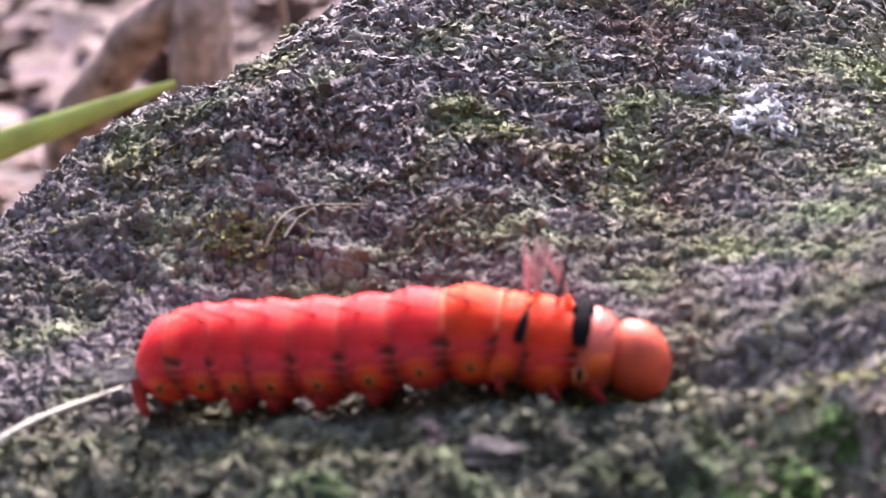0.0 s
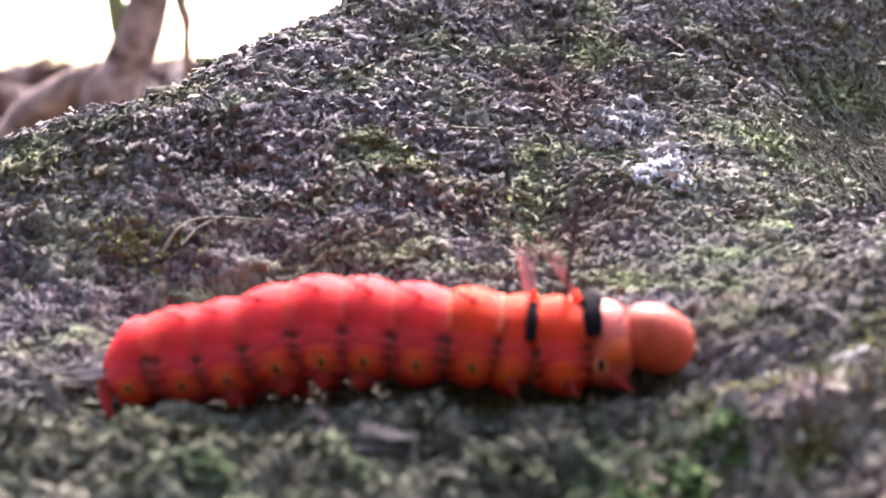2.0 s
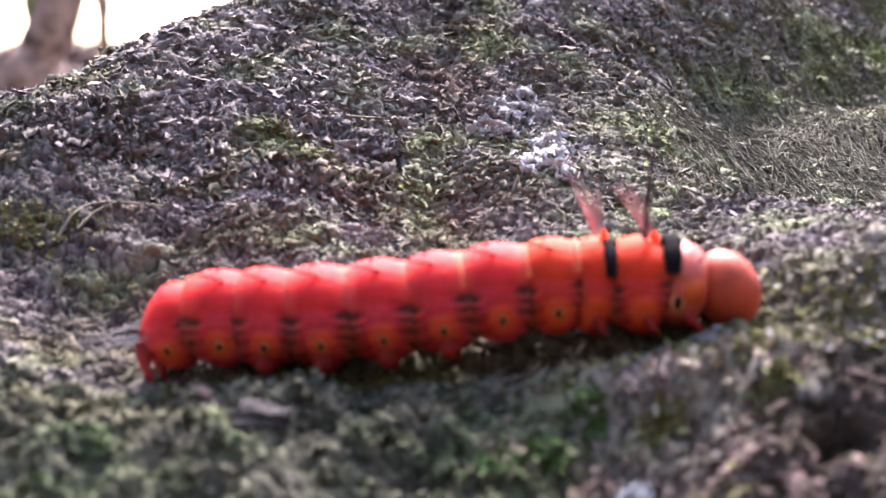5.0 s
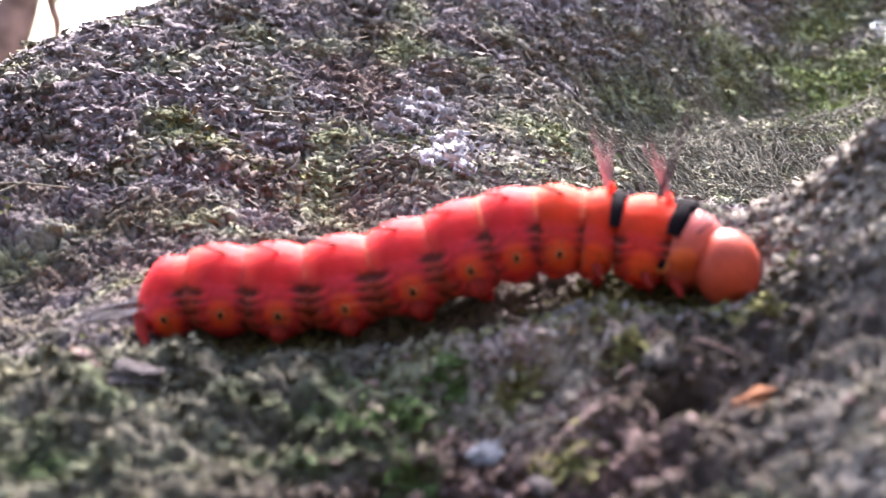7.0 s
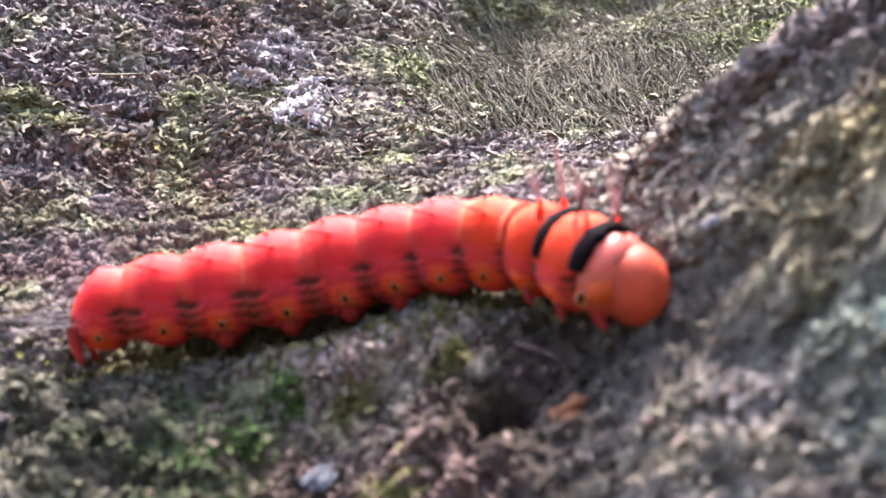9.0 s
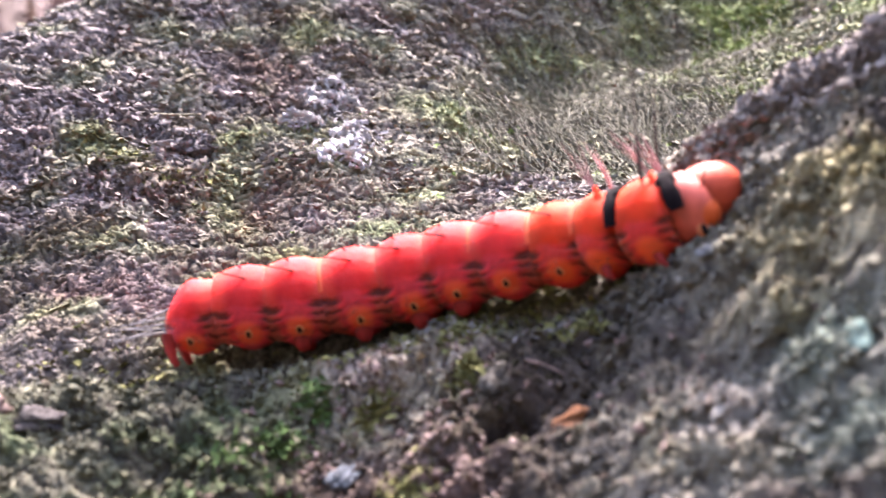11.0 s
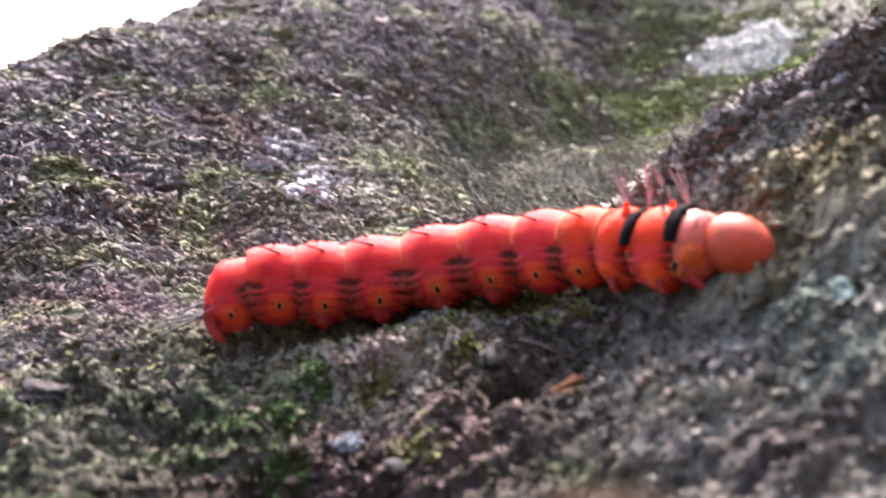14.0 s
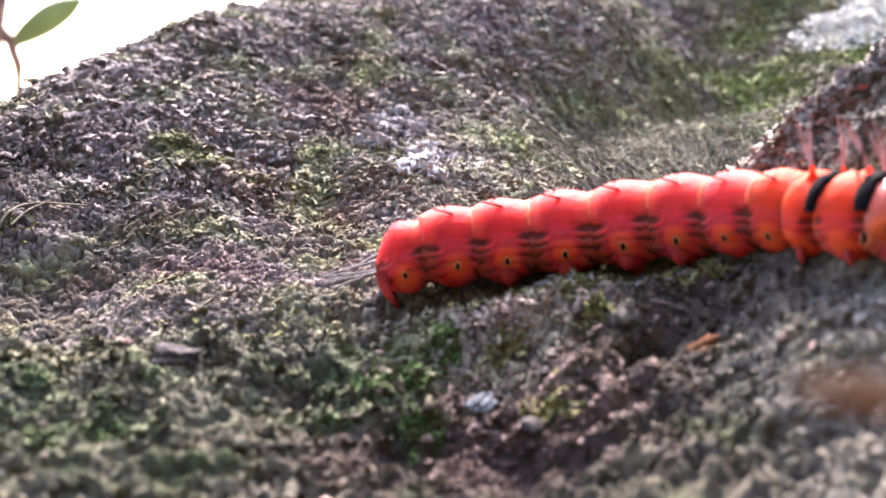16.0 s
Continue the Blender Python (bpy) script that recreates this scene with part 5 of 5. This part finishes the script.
# ---- what moves ----
def motions():
    """The crawl: at each time the joints of the body from the tail to the tip of the head, in centimetres on the log."""
    CRAWL = [
        (0, (-3.89, -1.84, 0.25), (-3.53, -1.84, 0.32), (-3.33, -1.84, 0.30), (-3.14, -1.84, 0.29), (-2.91, -1.84, 0.28), (-2.59, -1.84, 0.27), (-2.33, -1.84, 0.29), (-2.00, -1.84, 0.32), (-1.74, -1.84, 0.30), (-1.63, -1.84, 0.22), (-1.27, -1.84, 0.17), (-0.76, -1.89, 0.05)),
        (0.5, (-3.82, -1.85, 0.15), (-3.39, -1.85, 0.22), (-3.16, -1.85, 0.20), (-2.88, -1.85, 0.21), (-2.61, -1.85, 0.28), (-2.34, -1.85, 0.35), (-2.11, -1.85, 0.40), (-1.84, -1.85, 0.37), (-1.62, -1.85, 0.30), (-1.53, -1.85, 0.18), (-1.15, -1.85, 0.11), (-0.63, -2.02, 0.05)),
        (1, (-3.63, -1.84, 0.26), (-3.26, -1.84, 0.26), (-3.12, -1.84, 0.22), (-2.86, -1.84, 0.21), (-2.53, -1.84, 0.25), (-2.19, -1.84, 0.30), (-1.89, -1.84, 0.34), (-1.59, -1.84, 0.35), (-1.37, -1.84, 0.32), (-1.30, -1.84, 0.23), (-0.96, -1.84, 0.15), (-0.46, -1.91, 0.09)),
        (1.5, (-3.52, -1.81, 0.22), (-3.16, -1.81, 0.30), (-2.97, -1.81, 0.27), (-2.79, -1.81, 0.26), (-2.54, -1.81, 0.25), (-2.16, -1.81, 0.27), (-1.84, -1.81, 0.30), (-1.48, -1.81, 0.30), (-1.22, -1.81, 0.29), (-1.05, -1.81, 0.25), (-0.73, -1.81, 0.25), (-0.21, -1.83, 0.17)),
        (2, (-3.42, -1.88, 0.13), (-3.00, -1.88, 0.20), (-2.78, -1.88, 0.20), (-2.50, -1.88, 0.26), (-2.23, -1.88, 0.34), (-1.98, -1.88, 0.35), (-1.75, -1.88, 0.32), (-1.41, -1.88, 0.29), (-1.15, -1.88, 0.27), (-0.97, -1.88, 0.21), (-0.61, -1.88, 0.23), (-0.05, -1.88, 0.24)),
        (2.5, (-3.32, -1.77, 0.12), (-2.94, -1.77, 0.19), (-2.74, -1.77, 0.18), (-2.44, -1.77, 0.20), (-2.06, -1.77, 0.27), (-1.68, -1.77, 0.33), (-1.41, -1.77, 0.38), (-1.13, -1.77, 0.41), (-0.87, -1.77, 0.39), (-0.73, -1.77, 0.33), (-0.39, -1.77, 0.35), (0.15, -1.77, 0.29)),
        (3, (-3.15, -1.79, 0.12), (-2.79, -1.79, 0.25), (-2.59, -1.79, 0.25), (-2.36, -1.79, 0.25), (-2.02, -1.79, 0.26), (-1.62, -1.79, 0.26), (-1.30, -1.79, 0.28), (-0.92, -1.79, 0.34), (-0.66, -1.79, 0.36), (-0.49, -1.79, 0.35), (-0.16, -1.79, 0.40), (0.38, -1.79, 0.31)),
        (3.5, (-3.04, -1.88, 0.05), (-2.63, -1.88, 0.19), (-2.35, -1.88, 0.26), (-2.05, -1.88, 0.32), (-1.76, -1.88, 0.36), (-1.51, -1.88, 0.33), (-1.23, -1.88, 0.31), (-0.84, -1.88, 0.33), (-0.60, -1.88, 0.35), (-0.40, -1.88, 0.31), (-0.02, -1.88, 0.33), (0.55, -1.92, 0.26)),
        (4.2, (-2.81, -1.86, 0.11), (-2.40, -1.86, 0.23), (-2.16, -1.86, 0.27), (-1.85, -1.86, 0.29), (-1.54, -1.86, 0.33), (-1.24, -1.86, 0.33), (-0.94, -1.86, 0.34), (-0.57, -1.86, 0.40), (-0.31, -1.86, 0.46), (-0.12, -1.86, 0.43), (0.24, -1.87, 0.42), (0.79, -1.97, 0.37)),
        (4.9, (-2.60, -1.84, 0.17), (-2.18, -1.84, 0.27), (-1.96, -1.84, 0.27), (-1.66, -1.84, 0.27), (-1.32, -1.84, 0.29), (-0.95, -1.84, 0.32), (-0.65, -1.84, 0.37), (-0.28, -1.84, 0.42), (-0.02, -1.84, 0.45), (0.17, -1.84, 0.43), (0.52, -1.85, 0.45), (1.05, -1.89, 0.41)),
        (5.5, (-2.41, -1.83, 0.23), (-1.98, -1.83, 0.31), (-1.79, -1.83, 0.28), (-1.49, -1.83, 0.25), (-1.13, -1.83, 0.28), (-0.72, -1.83, 0.35), (-0.41, -1.83, 0.46), (-0.05, -1.83, 0.52), (0.23, -1.83, 0.53), (0.40, -1.83, 0.48), (0.74, -1.84, 0.50), (1.26, -1.86, 0.46)),
        (6, (-2.26, -1.81, 0.28), (-1.83, -1.81, 0.34), (-1.66, -1.81, 0.29), (-1.35, -1.81, 0.24), (-0.98, -1.81, 0.24), (-0.51, -1.81, 0.31), (-0.20, -1.81, 0.42), (0.15, -1.81, 0.49), (0.43, -1.81, 0.52), (0.61, -1.81, 0.51), (0.94, -1.82, 0.54), (1.43, -1.86, 0.52)),
        (6.5, (-2.09, -1.83, 0.16), (-1.63, -1.83, 0.25), (-1.31, -1.83, 0.26), (-1.01, -1.83, 0.30), (-0.77, -1.83, 0.36), (-0.44, -1.83, 0.40), (-0.12, -1.83, 0.45), (0.27, -1.83, 0.49), (0.55, -1.83, 0.52), (0.80, -1.84, 0.51), (1.17, -1.88, 0.57), (1.68, -2.04, 0.53)),
        (7, (-1.92, -1.79, 0.12), (-1.49, -1.79, 0.24), (-1.20, -1.79, 0.23), (-0.81, -1.79, 0.24), (-0.41, -1.79, 0.32), (-0.01, -1.79, 0.45), (0.27, -1.79, 0.57), (0.56, -1.80, 0.63), (0.82, -1.82, 0.63), (1.02, -1.85, 0.60), (1.40, -1.94, 0.58), (1.82, -2.24, 0.48)),
        (7.5, (-1.67, -1.86, 0.20), (-1.25, -1.86, 0.32), (-1.05, -1.86, 0.30), (-0.77, -1.86, 0.29), (-0.37, -1.86, 0.35), (0.07, -1.86, 0.42), (0.45, -1.86, 0.49), (0.84, -1.90, 0.57), (1.14, -1.96, 0.59), (1.34, -2.08, 0.61), (1.70, -2.23, 0.64), (2.10, -2.53, 0.57)),
        (8, (-1.49, -1.88, 0.20), (-1.02, -1.88, 0.29), (-0.71, -1.88, 0.35), (-0.42, -1.88, 0.42), (-0.16, -1.88, 0.46), (0.14, -1.89, 0.45), (0.49, -1.90, 0.45), (0.92, -1.97, 0.50), (1.21, -2.06, 0.54), (1.47, -2.35, 0.61), (1.70, -2.59, 0.66), (2.14, -2.79, 0.56)),
        (8.5, (-1.44, -1.88, 0.25), (-0.94, -1.88, 0.30), (-0.63, -1.88, 0.31), (-0.24, -1.88, 0.36), (0.14, -1.88, 0.41), (0.48, -1.88, 0.47), (0.81, -1.92, 0.52), (1.12, -2.02, 0.57), (1.37, -2.15, 0.59), (1.60, -2.51, 0.65), (1.75, -2.67, 0.60), (2.04, -2.99, 0.52)),
        (9.2, (-1.35, -1.87, 0.25), (-0.84, -1.87, 0.31), (-0.54, -1.87, 0.32), (-0.15, -1.87, 0.36), (0.25, -1.87, 0.42), (0.58, -1.88, 0.48), (0.90, -1.92, 0.54), (1.23, -2.02, 0.61), (1.49, -2.14, 0.65), (1.75, -2.34, 0.68), (1.91, -2.62, 0.75), (2.22, -2.85, 0.72)),
        (9.8, (-1.26, -1.86, 0.24), (-0.75, -1.86, 0.32), (-0.45, -1.86, 0.33), (-0.07, -1.86, 0.38), (0.34, -1.86, 0.48), (0.67, -1.87, 0.56), (0.97, -1.92, 0.60), (1.33, -2.01, 0.65), (1.60, -2.11, 0.70), (1.86, -2.29, 0.75), (2.06, -2.54, 0.84), (2.36, -2.76, 0.89)),
        (10.4, (-1.18, -1.85, 0.24), (-0.67, -1.85, 0.32), (-0.36, -1.85, 0.33), (0.01, -1.85, 0.37), (0.42, -1.86, 0.43), (0.74, -1.87, 0.50), (1.05, -1.91, 0.58), (1.42, -2.00, 0.67), (1.72, -2.10, 0.75), (1.96, -2.25, 0.87), (2.23, -2.37, 0.97), (2.59, -2.35, 1.11)),
        (11, (-1.10, -1.85, 0.24), (-0.59, -1.85, 0.33), (-0.29, -1.85, 0.34), (0.09, -1.85, 0.37), (0.52, -1.85, 0.43), (0.83, -1.87, 0.52), (1.13, -1.91, 0.60), (1.52, -2.00, 0.70), (1.82, -2.08, 0.79), (2.07, -2.21, 0.90), (2.37, -2.32, 1.04), (2.73, -2.20, 1.15)),
        (11.5, (-0.99, -1.85, 0.25), (-0.52, -1.85, 0.38), (-0.24, -1.85, 0.38), (0.12, -1.85, 0.38), (0.58, -1.85, 0.42), (1.01, -1.88, 0.52), (1.36, -1.92, 0.65), (1.70, -2.00, 0.78), (1.97, -2.06, 0.88), (2.22, -2.16, 1.02), (2.47, -2.24, 1.15), (2.88, -2.22, 1.24)),
        (12, (-1.00, -1.81, 0.32), (-0.52, -1.81, 0.40), (-0.25, -1.81, 0.39), (0.12, -1.81, 0.39), (0.58, -1.82, 0.44), (1.02, -1.85, 0.53), (1.39, -1.91, 0.66), (1.73, -2.00, 0.79), (2.02, -2.08, 0.90), (2.24, -2.21, 1.04), (2.49, -2.31, 1.15), (2.93, -2.45, 1.23)),
        (12.5, (-1.03, -1.75, 0.33), (-0.50, -1.75, 0.41), (-0.25, -1.76, 0.40), (0.12, -1.76, 0.39), (0.59, -1.76, 0.44), (1.04, -1.80, 0.54), (1.42, -1.89, 0.67), (1.74, -2.00, 0.79), (2.04, -2.11, 0.89), (2.23, -2.29, 1.00), (2.49, -2.42, 1.10), (2.87, -2.78, 1.27)),
        (13, (-1.03, -1.69, 0.33), (-0.50, -1.69, 0.42), (-0.25, -1.69, 0.39), (0.13, -1.69, 0.39), (0.61, -1.70, 0.44), (1.04, -1.74, 0.53), (1.43, -1.82, 0.66), (1.76, -1.93, 0.78), (2.04, -2.05, 0.88), (2.27, -2.22, 1.02), (2.51, -2.34, 1.12), (2.90, -2.84, 1.27)),
        (13.5, (-0.94, -1.74, 0.29), (-0.44, -1.74, 0.43), (-0.20, -1.74, 0.40), (0.17, -1.74, 0.39), (0.67, -1.75, 0.45), (1.10, -1.81, 0.55), (1.47, -1.92, 0.67), (1.79, -2.07, 0.77), (2.05, -2.21, 0.86), (2.25, -2.41, 0.94), (2.47, -2.64, 1.03), (2.84, -3.02, 1.16)),
        (14, (-0.78, -1.78, 0.25), (-0.35, -1.78, 0.42), (-0.08, -1.78, 0.41), (0.28, -1.78, 0.41), (0.70, -1.81, 0.47), (1.13, -1.89, 0.58), (1.51, -2.04, 0.67), (1.80, -2.23, 0.76), (2.04, -2.40, 0.82), (2.21, -2.65, 0.87), (2.43, -2.85, 0.95), (2.83, -3.23, 1.08)),
        (14.5, (-0.62, -1.81, 0.26), (-0.22, -1.81, 0.43), (0.14, -1.81, 0.47), (0.48, -1.82, 0.50), (0.76, -1.85, 0.52), (1.15, -1.95, 0.60), (1.51, -2.10, 0.67), (1.83, -2.29, 0.76), (2.06, -2.46, 0.82), (2.24, -2.70, 0.88), (2.48, -2.91, 0.98), (2.92, -3.33, 1.11)),
        (15, (-0.57, -1.79, 0.25), (-0.07, -1.79, 0.39), (0.22, -1.79, 0.44), (0.61, -1.79, 0.52), (0.99, -1.84, 0.61), (1.27, -1.94, 0.67), (1.54, -2.11, 0.72), (1.81, -2.31, 0.75), (2.05, -2.49, 0.78), (2.22, -2.74, 0.83), (2.47, -2.98, 0.93), (2.90, -3.44, 1.07)),
        (15.5, (-0.54, -1.80, 0.22), (-0.04, -1.80, 0.39), (0.29, -1.80, 0.44), (0.69, -1.82, 0.50), (1.14, -1.88, 0.59), (1.51, -2.00, 0.69), (1.78, -2.18, 0.79), (2.02, -2.39, 0.85), (2.22, -2.57, 0.88), (2.35, -2.85, 0.92), (2.56, -3.10, 0.97), (2.98, -3.58, 1.04)),
        (16, (-0.44, -1.81, 0.31), (-0.01, -1.81, 0.43), (0.30, -1.81, 0.45), (0.71, -1.84, 0.49), (1.15, -1.93, 0.56), (1.55, -2.09, 0.66), (1.88, -2.29, 0.73), (2.15, -2.53, 0.82), (2.35, -2.72, 0.86), (2.45, -3.02, 0.92), (2.64, -3.24, 0.97), (3.01, -3.68, 1.06)),
    ]

    NOD_TIMES = (0, 1, 1.5, 2, 2.5, 3, 8.5, 9.8, 11, 12, 12.5, 13, 13.5, 14, 15, 16)
    NOD_DEGREES = (65, 65, 52, 25, 42, 58, 62, 30, 5, 12, 18, 5, 12, 35, 22, 40)

    def facing(a, b, at, up=(0, 0.56, 1)):
        x = (Vector(b) - Vector(a)).normalized()
        z = Vector(up)
        y = z.cross(x).normalized()
        z = x.cross(y)
        m = Matrix((x, y, z)).transposed().to_4x4()
        m.translation = at
        return m

    rows = {"thing": []}
    for t, *joints in CRAWL:
        p = [Vector(j) for j in joints]
        mean = sum(p, Vector()) / len(p)
        rows["thing"].append((t, Matrix.Translation(LEAN @ (mean * 0.01)) @ LEAN))
        p = [(q - mean) * 0.01 for q in p]
        for k in range(10):
            rows.setdefault(("segment", k), []).append((t, facing(p[k], p[k + 1], (p[k] + p[k + 1]) / 2)))
        for k in range(1, 11):
            rows.setdefault(("joint", k), []).append((t, facing(p[k - 1], p[min(k + 1, 11)], p[k])))
        rows.setdefault("head", []).append((t, facing(p[10], p[11], p[10])))
        # the capsule hangs down while the animal feels its way and stretches out as it reaches forward
        nod = radians(np.interp(t, NOD_TIMES, NOD_DEGREES))
        long, high = CAPSULE_HALF[0], CAPSULE_HALF[2]
        half = math.hypot(long * math.cos(nod), high * math.sin(nod))
        out = min(0.37, max(0.22, (p[11] - p[10]).length * 100 - half)) * 0.01
        rows.setdefault("capsule", []).append((t, pose(out, 0, 0.0004 - 0.0006 * math.sin(nod), 0, math.degrees(nod), 0)))
    walk(caterpillar, rows["thing"])
    for k in range(10):
        walk(SEGMENTS[k], rows["segment", k])
    for k in range(1, 11):
        walk(JOINTS[k - 1], rows["joint", k])
    walk(HEAD, rows["head"])
    walk(CAPSULE_PART, rows["capsule"])


motions()
